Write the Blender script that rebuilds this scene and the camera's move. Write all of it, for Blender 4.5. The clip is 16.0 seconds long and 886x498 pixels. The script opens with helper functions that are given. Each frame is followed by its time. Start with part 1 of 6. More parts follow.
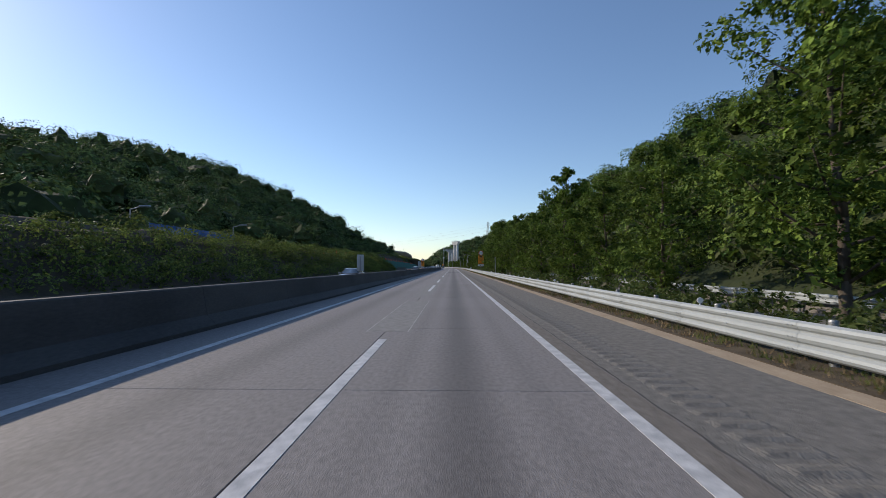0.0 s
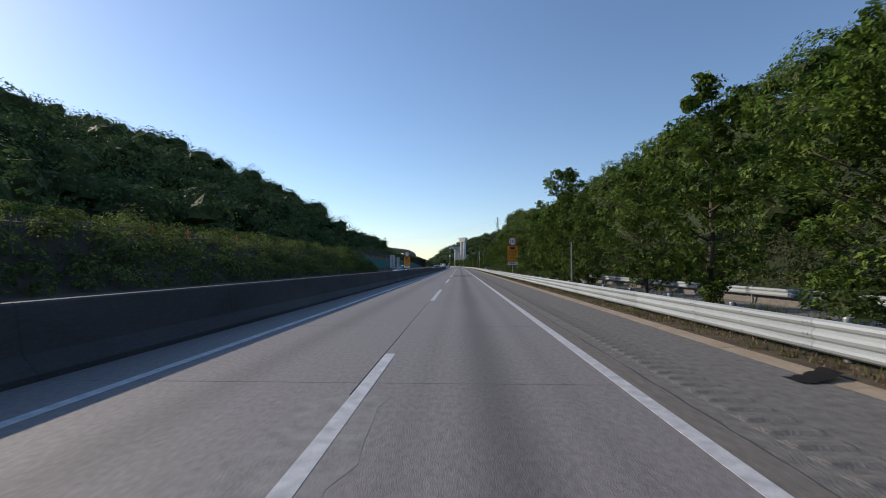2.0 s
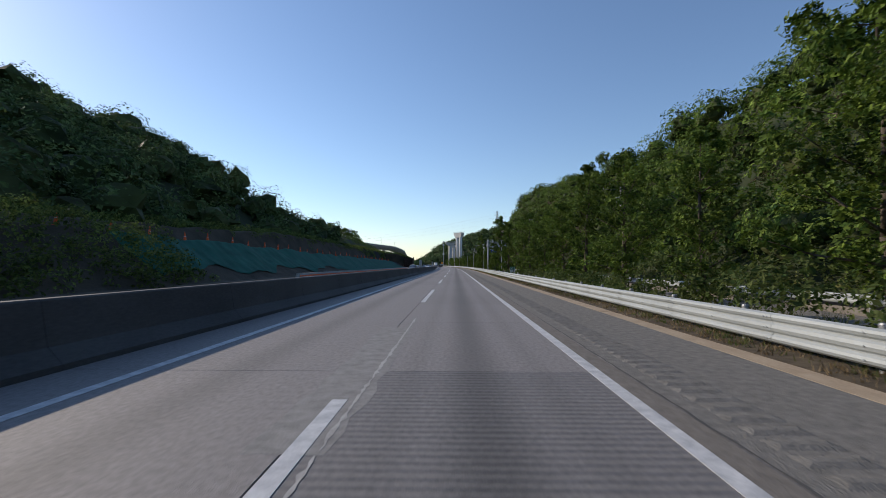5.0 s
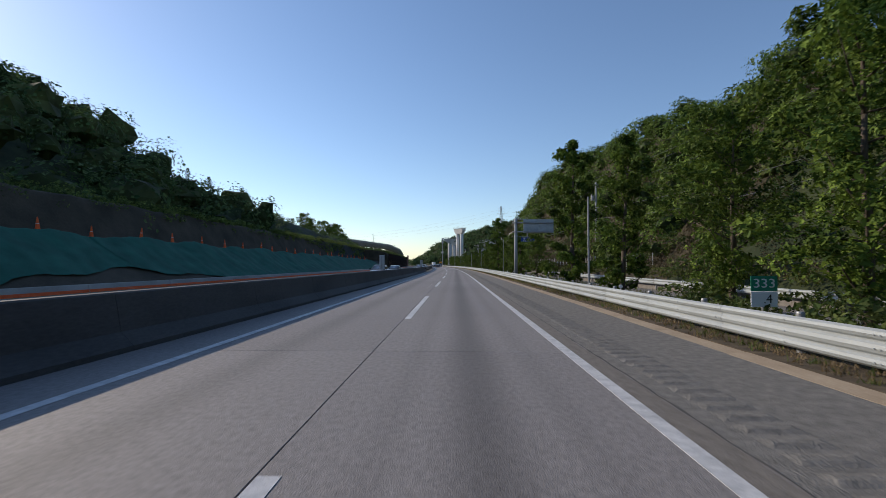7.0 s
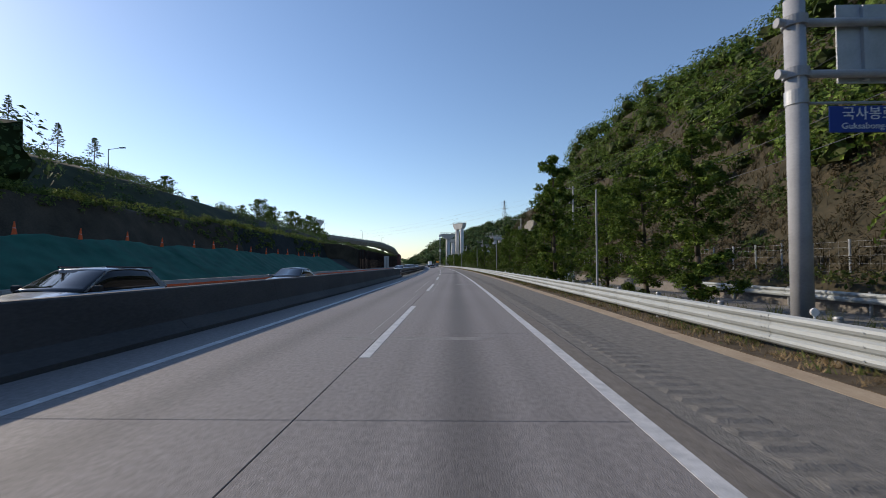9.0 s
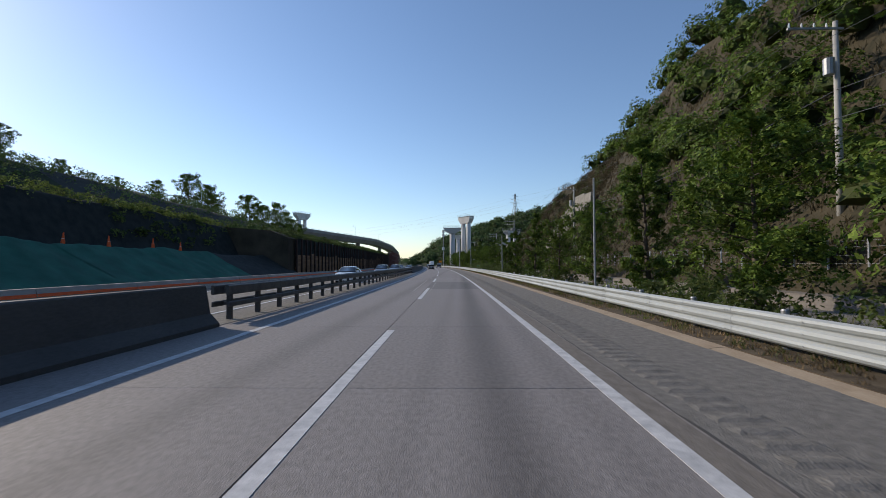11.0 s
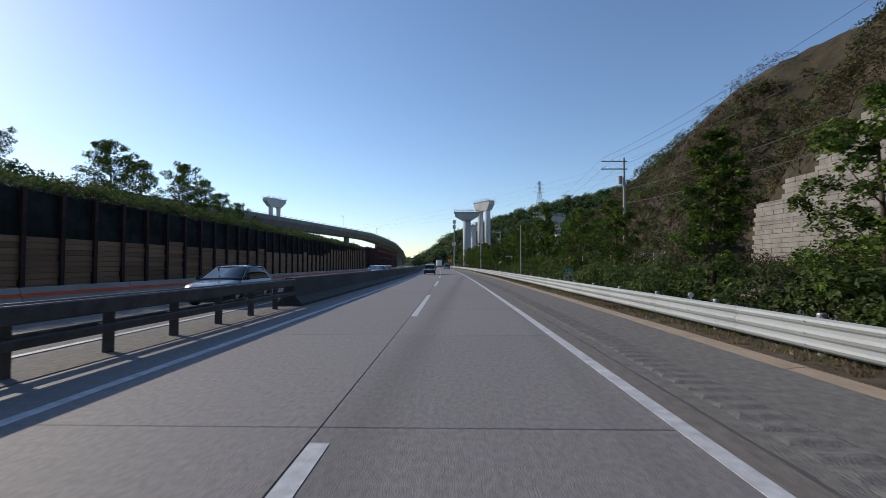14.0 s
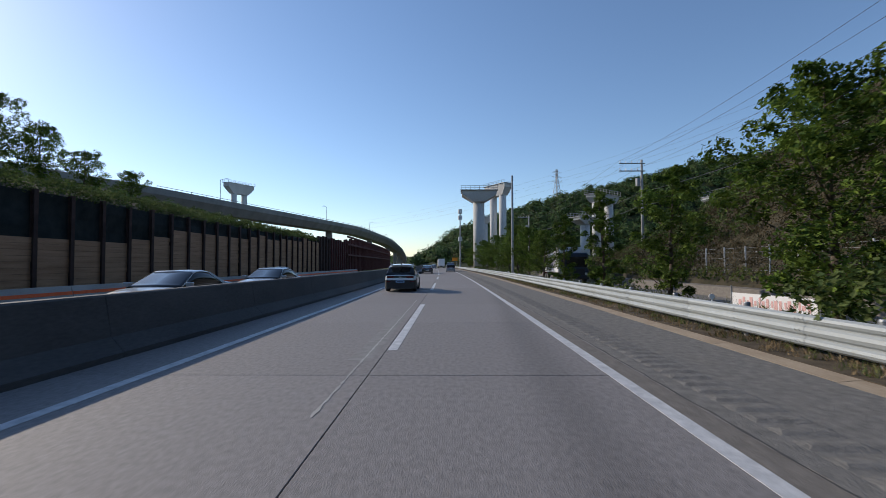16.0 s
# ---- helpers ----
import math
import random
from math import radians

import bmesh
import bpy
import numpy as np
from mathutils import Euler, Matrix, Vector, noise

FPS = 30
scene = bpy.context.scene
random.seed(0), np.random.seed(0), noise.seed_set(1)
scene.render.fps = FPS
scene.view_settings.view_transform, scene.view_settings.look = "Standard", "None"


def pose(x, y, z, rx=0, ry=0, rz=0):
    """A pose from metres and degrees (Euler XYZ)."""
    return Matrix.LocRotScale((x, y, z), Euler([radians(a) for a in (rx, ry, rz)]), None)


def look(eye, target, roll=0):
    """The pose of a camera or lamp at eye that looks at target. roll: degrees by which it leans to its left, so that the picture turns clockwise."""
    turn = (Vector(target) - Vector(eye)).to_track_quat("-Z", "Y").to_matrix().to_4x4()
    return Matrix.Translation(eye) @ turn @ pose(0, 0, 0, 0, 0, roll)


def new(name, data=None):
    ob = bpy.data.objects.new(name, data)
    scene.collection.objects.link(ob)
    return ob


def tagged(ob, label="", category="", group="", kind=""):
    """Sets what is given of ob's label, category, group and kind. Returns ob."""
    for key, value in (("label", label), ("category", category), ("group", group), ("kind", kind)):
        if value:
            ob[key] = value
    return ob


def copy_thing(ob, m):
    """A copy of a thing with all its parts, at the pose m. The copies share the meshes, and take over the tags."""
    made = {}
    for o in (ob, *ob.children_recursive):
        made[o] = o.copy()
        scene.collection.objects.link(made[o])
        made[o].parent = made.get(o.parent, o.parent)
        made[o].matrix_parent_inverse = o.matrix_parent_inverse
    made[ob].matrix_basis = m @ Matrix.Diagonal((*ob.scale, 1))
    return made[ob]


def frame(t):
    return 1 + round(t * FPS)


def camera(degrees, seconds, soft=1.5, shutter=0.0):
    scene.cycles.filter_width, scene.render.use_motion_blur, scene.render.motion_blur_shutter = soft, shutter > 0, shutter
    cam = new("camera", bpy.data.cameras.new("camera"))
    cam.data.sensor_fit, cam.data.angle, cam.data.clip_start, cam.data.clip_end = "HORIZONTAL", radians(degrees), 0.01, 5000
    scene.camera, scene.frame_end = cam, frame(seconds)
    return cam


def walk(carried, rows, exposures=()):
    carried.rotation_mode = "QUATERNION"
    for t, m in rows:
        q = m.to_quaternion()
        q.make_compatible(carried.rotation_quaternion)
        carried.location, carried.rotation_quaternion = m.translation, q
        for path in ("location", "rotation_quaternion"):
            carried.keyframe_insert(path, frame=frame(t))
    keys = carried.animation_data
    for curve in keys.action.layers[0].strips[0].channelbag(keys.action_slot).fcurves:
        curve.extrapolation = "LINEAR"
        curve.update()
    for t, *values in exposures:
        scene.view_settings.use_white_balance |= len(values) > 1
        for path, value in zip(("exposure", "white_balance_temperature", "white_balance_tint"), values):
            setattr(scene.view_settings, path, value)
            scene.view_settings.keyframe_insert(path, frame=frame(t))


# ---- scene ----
cam = camera(88.5, 16.0, soft=0.8, shutter=0.05)
EYE = 1.65
# seconds, metres across and along the road, yaw from the road, pitch, roll
ROWS = [
    (0.0, 0.080, 0.000, 1.25, 2.17, -0.05),
    (0.5, 0.050, 12.313, 2.00, 2.08, 0.00),
    (1.0, -0.040, 24.031, 2.23, 2.10, -0.04),
    (1.5, -0.140, 36.047, 2.08, 2.06, -0.05),
    (2.0, -0.220, 47.690, 2.10, 2.06, 0.00),
    (2.5, -0.280, 59.483, 1.85, 2.02, 0.04),
    (3.0, -0.270, 71.164, 1.80, 2.02, 0.03),
    (3.5, -0.220, 83.068, 1.73, 2.02, 0.04),
    (4.0, -0.200, 94.823, 1.57, 2.05, 0.00),
    (4.5, -0.130, 106.913, 1.50, 2.00, 0.03),
    (7.0, -0.060, 165.428, 1.55, 1.93, 0.00),
    (7.5, -0.040, 176.477, 1.55, 1.92, 0.00),
    (8.0, 0.000, 187.897, 1.60, 1.92, 0.10),
    (8.5, 0.050, 199.206, 1.60, 1.90, 0.17),
    (9.0, 0.100, 211.259, 1.48, 1.90, 0.20),
    (9.5, 0.130, 222.642, 1.25, 1.90, 0.25),
    (10.0, 0.120, 234.955, 1.27, 1.90, 0.25),
    (12.5, -0.120, 290.309, 1.20, 1.90, 0.12),
    (13.0, -0.150, 301.655, 1.30, 1.90, 0.05),
    (13.5, -0.190, 313.484, 1.50, 1.92, 0.00),
    (14.0, -0.270, 325.463, 1.40, 1.90, 0.00),
    (14.5, -0.340, 337.032, 1.25, 1.89, 0.05),
    (15.0, -0.390, 348.341, 1.15, 1.88, 0.07),
    (15.5, -0.390, 359.278, 1.12, 1.88, 0.10),
    (16.0, -0.380, 371.293, 1.08, 1.88, 0.14),
]
CURVE_Y, CURVE_R = 218.0, 2825.0


def bend(y):
    """The road's sideways drift: straight at first, then a long curve to the left."""
    return -np.maximum(0.0, y - CURVE_Y) ** 2 / (2 * CURVE_R)


def heading(y):
    """Degrees by which the road has turned left."""
    return math.degrees(math.atan(max(0.0, y - CURVE_Y) / CURVE_R))


walk(cam, [(t, pose(x + float(bend(y)), y, EYE, 90 + pitch, roll, yaw + heading(y))) for t, x, y, yaw, pitch, roll in ROWS],
     exposures=[(0.0, 0.06, 6300, 13), (9.0, 0.06, 6350, 13), (16.0, 0.0, 6180, 12)])

# ---- daylight: low morning sun ahead on the left, clear sky ----
SUN_SIDE, SUN_HIGH = 61.0, 25.4
world = bpy.data.worlds.new("sky")
scene.world = world
world.use_nodes = True
wn = world.node_tree.nodes
sky = wn.new("ShaderNodeTexSky")
sky.sky_type, sky.sun_disc = "NISHITA", False
sky.sun_elevation, sky.sun_rotation = radians(SUN_HIGH), radians(-SUN_SIDE)
sky.air_density, sky.dust_density, sky.ozone_density = 1.0, 0.24, 2.8
world.node_tree.links.new(sky.outputs[0], wn["Background"].inputs[0])
wn["Background"].inputs[1].default_value = 0.14
sun = new("sun", bpy.data.lights.new("sun", "SUN"))
sun.data.energy, sun.data.angle, sun.data.color = 3.7, radians(0.6), (1.0, 0.87, 0.69)
sun.matrix_world = look((0, 0, 0), (math.sin(radians(SUN_SIDE)) * math.cos(radians(SUN_HIGH)),
                                    -math.cos(radians(SUN_SIDE)) * math.cos(radians(SUN_HIGH)), -math.sin(radians(SUN_HIGH))))


# ---- materials ----
def material(name, a, b, rough=0.8, scale=4.0, fine=40.0, bump=0.2, metal=0.0, stretch=(1, 1, 1), vary=0.0, spec=0.3, island=0.0, relief="both"):
    """Two tones mixed by coarse and fine noise, with relief; vary: by object, island: by loose piece."""
    m = bpy.data.materials.new(name)
    m.use_nodes = True
    n, l = m.node_tree.nodes, m.node_tree.links
    p = n["Principled BSDF"]
    co = n.new("ShaderNodeTexCoord")
    mp = n.new("ShaderNodeMapping")
    mp.inputs["Scale"].default_value = stretch
    l.new(co.outputs["Object"], mp.inputs[0])
    n1, n2 = n.new("ShaderNodeTexNoise"), n.new("ShaderNodeTexNoise")
    n1.inputs["Scale"].default_value, n1.inputs["Detail"].default_value = scale, 6
    n2.inputs["Scale"].default_value, n2.inputs["Detail"].default_value = fine, 4
    l.new(mp.outputs[0], n1.inputs[0])
    l.new(mp.outputs[0], n2.inputs[0])
    add = n.new("ShaderNodeMath")
    add.operation = "MULTIPLY_ADD"
    l.new(n2.outputs[0], add.inputs[0])
    add.inputs[1].default_value = 0.5
    l.new(n1.outputs[0], add.inputs[2])
    mr = n.new("ShaderNodeMapRange")
    mr.inputs[1].default_value, mr.inputs[2].default_value = 0.5, 1.0
    l.new(add.outputs[0], mr.inputs[0])
    mix = n.new("ShaderNodeMix")
    mix.data_type = "RGBA"
    mix.inputs[6].default_value, mix.inputs[7].default_value = (*a, 1), (*b, 1)
    l.new(mr.outputs[0], mix.inputs[0])
    col = mix.outputs[2]
    for amount, node, out in ((vary, "ShaderNodeObjectInfo", "Random"), (island, "ShaderNodeNewGeometry", "Random Per Island")):
        if amount:
            src = n.new(node)
            r = n.new("ShaderNodeMapRange")
            r.inputs[3].default_value, r.inputs[4].default_value = 1 - amount, 1 + amount
            l.new(src.outputs[out], r.inputs[0])
            hs = n.new("ShaderNodeHueSaturation")
            l.new(r.outputs[0], hs.inputs["Value"])
            l.new(col, hs.inputs["Color"])
            col = hs.outputs[0]
    l.new(col, p.inputs["Base Color"])
    p.inputs["Roughness"].default_value, p.inputs["Metallic"].default_value = rough, metal
    p.inputs["Specular IOR Level"].default_value = spec
    if bump:
        bp = n.new("ShaderNodeBump")
        bp.inputs["Strength"].default_value, bp.inputs["Distance"].default_value = bump, 0.02
        l.new(n2.outputs[0] if relief == "fine" else add.outputs[0], bp.inputs["Height"])
        l.new(bp.outputs[0], p.inputs["Normal"])
    return m


def leaf_material(name, a, b, through_light=0.35, spray=0.0, gap=0.4):
    """Leaves: two greens by loose piece, some light passing through; spray: leaflets per metre, with gaps between."""
    m = bpy.data.materials.new(name)
    m.use_nodes = True
    n, l = m.node_tree.nodes, m.node_tree.links
    p = n["Principled BSDF"]
    g = n.new("ShaderNodeNewGeometry")
    mix = n.new("ShaderNodeMix")
    mix.data_type = "RGBA"
    mix.inputs[6].default_value, mix.inputs[7].default_value = (*a, 1), (*b, 1)
    l.new(g.outputs["Random Per Island"], mix.inputs[0])
    nz = n.new("ShaderNodeTexNoise")
    nz.inputs["Scale"].default_value, nz.inputs["Detail"].default_value = 0.3, 4
    co = n.new("ShaderNodeTexCoord")
    l.new(co.outputs["Object"], nz.inputs[0])
    r = n.new("ShaderNodeMapRange")
    r.inputs[1].default_value, r.inputs[2].default_value = 0.3, 0.7
    r.inputs[3].default_value, r.inputs[4].default_value = 0.5, 1.55
    l.new(nz.outputs[0], r.inputs[0])
    hs = n.new("ShaderNodeHueSaturation")
    l.new(r.outputs[0], hs.inputs["Value"])
    l.new(mix.outputs[2], hs.inputs["Color"])
    l.new(hs.outputs[0], p.inputs["Base Color"])
    p.inputs["Roughness"].default_value, p.inputs["Specular IOR Level"].default_value = 0.65, 0.12
    t = n.new("ShaderNodeBsdfTranslucent")
    l.new(hs.outputs[0], t.inputs[0])
    ms = n.new("ShaderNodeMixShader")
    ms.inputs[0].default_value = through_light
    l.new(p.outputs[0], ms.inputs[1])
    l.new(t.outputs[0], ms.inputs[2])
    out = ms
    if spray:
        vo = n.new("ShaderNodeTexVoronoi")
        vo.inputs["Scale"].default_value = spray
        l.new(co.outputs["Object"], vo.inputs["Vector"])
        cut = n.new("ShaderNodeMath")
        cut.operation = "GREATER_THAN"
        cut.inputs[1].default_value = gap
        l.new(vo.outputs["Distance"], cut.inputs[0])
        clear = n.new("ShaderNodeBsdfTransparent")
        out = n.new("ShaderNodeMixShader")
        l.new(cut.outputs[0], out.inputs[0])
        l.new(ms.outputs[0], out.inputs[1])
        l.new(clear.outputs[0], out.inputs[2])
    l.new(out.outputs[0], n["Material Output"].inputs[0])
    return m


def plain(name, c, rough=0.5, metal=0.0, spec=0.5, coat=0.0):
    m = bpy.data.materials.new(name)
    m.use_nodes = True
    p = m.node_tree.nodes["Principled BSDF"]
    p.inputs["Base Color"].default_value = (*c, 1)
    p.inputs["Roughness"].default_value, p.inputs["Metallic"].default_value = rough, metal
    p.inputs["Specular IOR Level"].default_value, p.inputs["Coat Weight"].default_value = spec, coat
    return m


def road_material(name, a, b, groove=0.0, stain=True):
    """Worn concrete: grit, cloudy stains along the road, dark oil band down the lane's middle, cross brushing."""
    m = material(name, a, b, rough=0.75, scale=16.0, fine=75, bump=0.38, stretch=(1, 0.55, 1), vary=0.045, spec=0.35, relief="fine")
    n, l = m.node_tree.nodes, m.node_tree.links
    p = n["Principled BSDF"]
    link = p.inputs["Base Color"].links[0]
    col = link.from_socket
    g = n.new("ShaderNodeNewGeometry")
    sep = n.new("ShaderNodeSeparateXYZ")
    l.new(g.outputs["Position"], sep.inputs[0])
    wob = n.new("ShaderNodeTexNoise")
    wob.inputs["Scale"].default_value, wob.inputs["Detail"].default_value = 0.12, 3
    l.new(g.outputs["Position"], wob.inputs[0])
    for centre, width, dark in ((0.22, 0.6, 0.6), (-3.45, 0.6, 0.78), (-0.75, 0.28, 0.9), (1.2, 0.28, 0.9), (2.4, 0.2, 0.8)):
        d = n.new("ShaderNodeMath"); d.operation = "SUBTRACT"; d.inputs[1].default_value = centre
        l.new(sep.outputs[0], d.inputs[0])
        a1 = n.new("ShaderNodeMath"); a1.operation = "ABSOLUTE"
        l.new(d.outputs[0], a1.inputs[0])
        w = n.new("ShaderNodeMath"); w.operation = "MULTIPLY_ADD"; w.inputs[1].default_value = 0.3; 
        l.new(wob.outputs[0], w.inputs[0]); l.new(a1.outputs[0], w.inputs[2])
        r = n.new("ShaderNodeMapRange"); r.interpolation_type = "SMOOTHSTEP"
        r.inputs[1].default_value, r.inputs[2].default_value = 0.15, 0.2 + width
        r.inputs[3].default_value, r.inputs[4].default_value = dark, 1.0
        l.new(w.outputs[0], r.inputs[0])
        mu = n.new("ShaderNodeMix"); mu.data_type = "RGBA"; mu.blend_type = "MULTIPLY"; mu.inputs[0].default_value = 1.0
        l.new(col, mu.inputs[6]); l.new(r.outputs[0], mu.inputs[7])
        col = mu.outputs[2]
    l.new(col, p.inputs["Base Color"])
    wave = n.new("ShaderNodeTexWave")
    wave.wave_type, wave.bands_direction = "BANDS", "Y"
    wave.inputs["Scale"].default_value = 2.2 if groove else 9.0
    wave.inputs["Distortion"].default_value, wave.inputs["Detail"].default_value = (0.6, 2) if groove else (4.0, 3)
    l.new(g.outputs["Position"], wave.inputs[0])
    b2 = n.new("ShaderNodeBump")
    b2.inputs["Strength"].default_value, b2.inputs["Distance"].default_value = (0.8, 0.012) if groove else (0.06, 0.004)
    l.new(wave.outputs[1], b2.inputs["Height"])
    l.new(p.inputs["Normal"].links[0].from_socket, b2.inputs["Normal"])
    l.new(b2.outputs[0], p.inputs["Normal"])
    return m


CONCRETE_ROAD = road_material("road_concrete", (0.175, 0.162, 0.157), (0.272, 0.253, 0.243))
CONCRETE_GROOVED = road_material("grooved_concrete", (0.13, 0.125, 0.125), (0.2, 0.19, 0.185), groove=1)
PATCH = material("repair_mortar", (0.178, 0.172, 0.165), (0.29, 0.28, 0.268), scale=5, fine=40, bump=0.5)
SEAM = material("seam_filler", (0.27, 0.26, 0.25), (0.46, 0.45, 0.43), scale=5, fine=50, bump=0.5)
PATCH_TAN = material("repair_asphalt_tan", (0.18, 0.165, 0.145), (0.25, 0.23, 0.2), scale=3, fine=60, bump=0.5)
EDGE_STRIP = material("stained_edge_strip", (0.132, 0.119, 0.105), (0.21, 0.19, 0.166), rough=0.85, scale=9, fine=60, bump=0.5, stretch=(1, 0.4, 1))
ASPHALT = material("asphalt", (0.06, 0.06, 0.06), (0.12, 0.115, 0.11), rough=0.9, scale=1.2, fine=90, bump=0.5)
SHOULDER = material("shoulder_asphalt", (0.13, 0.124, 0.114), (0.232, 0.219, 0.198), rough=0.9, scale=7.0, fine=42, bump=1.0, relief="fine", stretch=(1, 0.8, 1))
LINE = material("road_paint", (0.36, 0.37, 0.38), (0.66, 0.66, 0.66), rough=0.6, scale=5, fine=70, bump=0.25)
KERB = material("kerb_concrete", (0.27, 0.205, 0.14), (0.4, 0.325, 0.235), scale=2.5, fine=30, bump=0.6, stretch=(1, 0.4, 1))
CONCRETE = material("concrete", (0.3, 0.29, 0.27), (0.45, 0.44, 0.41), scale=0.6, fine=20, bump=0.2)
PIER = material("pier_concrete", (0.45, 0.44, 0.42), (0.6, 0.59, 0.56), scale=0.25, fine=4, bump=0.15, stretch=(1, 1, 0.4))
# Darker copy of PIER: the viaduct's shaded side is in the colour.
DECK_SHADED = material("deck_concrete_shaded", (0.2, 0.19, 0.175), (0.31, 0.295, 0.27), scale=0.3, fine=5, bump=0.15, stretch=(1, 1, 0.4))
# Dark concrete, darkened further: the barrier's shade is in the colour.
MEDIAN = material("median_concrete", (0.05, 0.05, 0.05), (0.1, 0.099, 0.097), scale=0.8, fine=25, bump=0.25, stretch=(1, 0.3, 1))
GALV = material("galvanised_steel", (0.27, 0.295, 0.3), (0.36, 0.39, 0.395), rough=0.55, scale=1.2, fine=30, bump=0.05, metal=0.1, spec=0.5, vary=0.05, stretch=(1, 0.3, 1))
POST_STEEL = material("post_steel", (0.24, 0.25, 0.26), (0.38, 0.39, 0.4), rough=0.5, metal=0.5, scale=5, fine=30, bump=0.1)
DARK_STEEL = material("dark_steel", (0.06, 0.062, 0.065), (0.12, 0.12, 0.12), rough=0.55, metal=0.4, scale=3, fine=30, bump=0.1)
RUST_STEEL = material("rusted_steel", (0.045, 0.03, 0.026), (0.1, 0.06, 0.05), rough=0.8, metal=0.3, scale=2, fine=20, bump=0.3)
RED_STEEL = material("red_primed_steel", (0.085, 0.03, 0.027), (0.15, 0.055, 0.046), rough=0.7, scale=1, fine=15, bump=0.2)
TIMBER = material("timber_lagging", (0.25, 0.14, 0.078), (0.42, 0.255, 0.15), rough=0.85, scale=1.5, fine=25, bump=0.35, stretch=(1, 0.25, 3), vary=0.25)
NET_DARK = material("dark_netting", (0.012, 0.016, 0.015), (0.035, 0.04, 0.036), rough=0.95, scale=1.5, fine=30, bump=0.4)
NET_GREEN = material("green_netting", (0.008, 0.075, 0.052), (0.022, 0.14, 0.095), rough=0.9, scale=0.8, fine=20, bump=0.5)
SOIL = material("soil", (0.04, 0.034, 0.022), (0.1, 0.08, 0.055), rough=0.95, scale=0.5, fine=8, bump=0.8)
GRASS_GROUND = material("grassy_ground", (0.03, 0.055, 0.014), (0.1, 0.11, 0.04), rough=0.95, scale=0.6, fine=12, bump=0.8)
VERGE = material("littered_verge", (0.045, 0.032, 0.02), (0.13, 0.1, 0.062), rough=0.95, scale=2.5, fine=22, bump=1.0)
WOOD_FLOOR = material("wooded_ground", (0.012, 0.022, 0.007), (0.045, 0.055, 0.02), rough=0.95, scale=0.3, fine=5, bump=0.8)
DRY_GROUND = material("dry_slope", (0.026, 0.025, 0.013), (0.075, 0.06, 0.036), rough=0.95, scale=0.9, fine=5, bump=0.8)
CUT_SLOPE = material("bare_cut_slope", (0.026, 0.03, 0.024), (0.06, 0.06, 0.054), rough=0.95, scale=0.2, fine=4, bump=0.6)
BLOCK = material("block_concrete", (0.19, 0.178, 0.155), (0.31, 0.295, 0.262), rough=0.9, scale=1.0, fine=15, bump=0.4, vary=0.1)
BARK = material("bark", (0.055, 0.045, 0.035), (0.14, 0.115, 0.09), rough=0.95, scale=6, fine=30, bump=0.7, stretch=(1, 1, 0.3))
LEAF_NEAR = leaf_material("leaves_roadside", (0.028, 0.062, 0.011), (0.175, 0.25, 0.04), 0.22, 11.0, 0.58)
LEAF_WOOD = leaf_material("leaves_woodland", (0.04, 0.08, 0.014), (0.16, 0.225, 0.04), 0.2, 7.0, 0.6)
# Dark inner cores: the shade inside the crowns, put into the colour.
SHADE_CORE = leaf_material("crown_core_shade", (0.03, 0.048, 0.014), (0.085, 0.1, 0.034), 0.15)
# Lifted tone: the pale haze over the large hill is in the colour.
LEAF_DARK = leaf_material("leaves_shaded_hill", (0.045, 0.085, 0.03), (0.12, 0.17, 0.055), 0.22, 3.0, 0.62)
LEAF_DRY = leaf_material("dry_twigs", (0.04, 0.042, 0.018), (0.135, 0.1, 0.058), 0.2, 8.0, 0.55)
# Brighter copy of LEAF_SHRUB: the sun on the bank is in the colour.
LEAF_BANK_LIT = leaf_material("leaves_bank_sunlit", (0.05, 0.085, 0.02), (0.2, 0.245, 0.06), 0.35, 9.0, 0.62)
LEAF_SHRUB = leaf_material("leaves_shrub", (0.04, 0.075, 0.02), (0.13, 0.16, 0.05), 0.35, 9.0, 0.62)
GRASS = leaf_material("grass_blades", (0.05, 0.09, 0.02), (0.17, 0.17, 0.06))
SLOPE_STRAW = leaf_material("slope_grass", (0.05, 0.047, 0.022), (0.15, 0.115, 0.068), 0.2)
STRAW = leaf_material("dry_grass", (0.14, 0.1, 0.055), (0.28, 0.21, 0.12), 0.2)
POLE_STEEL = material("weathered_pole", (0.3, 0.31, 0.33), (0.42, 0.43, 0.45), rough=0.75, metal=0.0, scale=2, fine=25, bump=0.05)
WHITE = plain("sign_white", (0.8, 0.8, 0.8), 0.45)
RED = plain("sign_red", (0.6, 0.03, 0.03), 0.45)
BLACK = plain("sign_black", (0.015, 0.015, 0.015), 0.5)
YELLOW = plain("sign_amber", (0.88, 0.29, 0.01), 0.45)
BLUE = plain("sign_blue", (0.015, 0.05, 0.28), 0.4)
GREEN = plain("sign_green", (0.01, 0.22, 0.13), 0.45)
SIGN_BACK = material("sign_back_aluminium", (0.36, 0.38, 0.4), (0.5, 0.52, 0.54), rough=0.55, metal=0.4, scale=2, fine=20, bump=0.05)
ORANGE = material("cone_orange", (0.75, 0.1, 0.02), (0.85, 0.16, 0.04), rough=0.6, scale=5, fine=40, bump=0.05)
WIRE = plain("cable", (0.05, 0.05, 0.055), 0.6)
TARP = material("blue_tarpaulin", (0.02, 0.08, 0.3), (0.05, 0.16, 0.45), rough=0.6, scale=1, fine=10, bump=0.3)


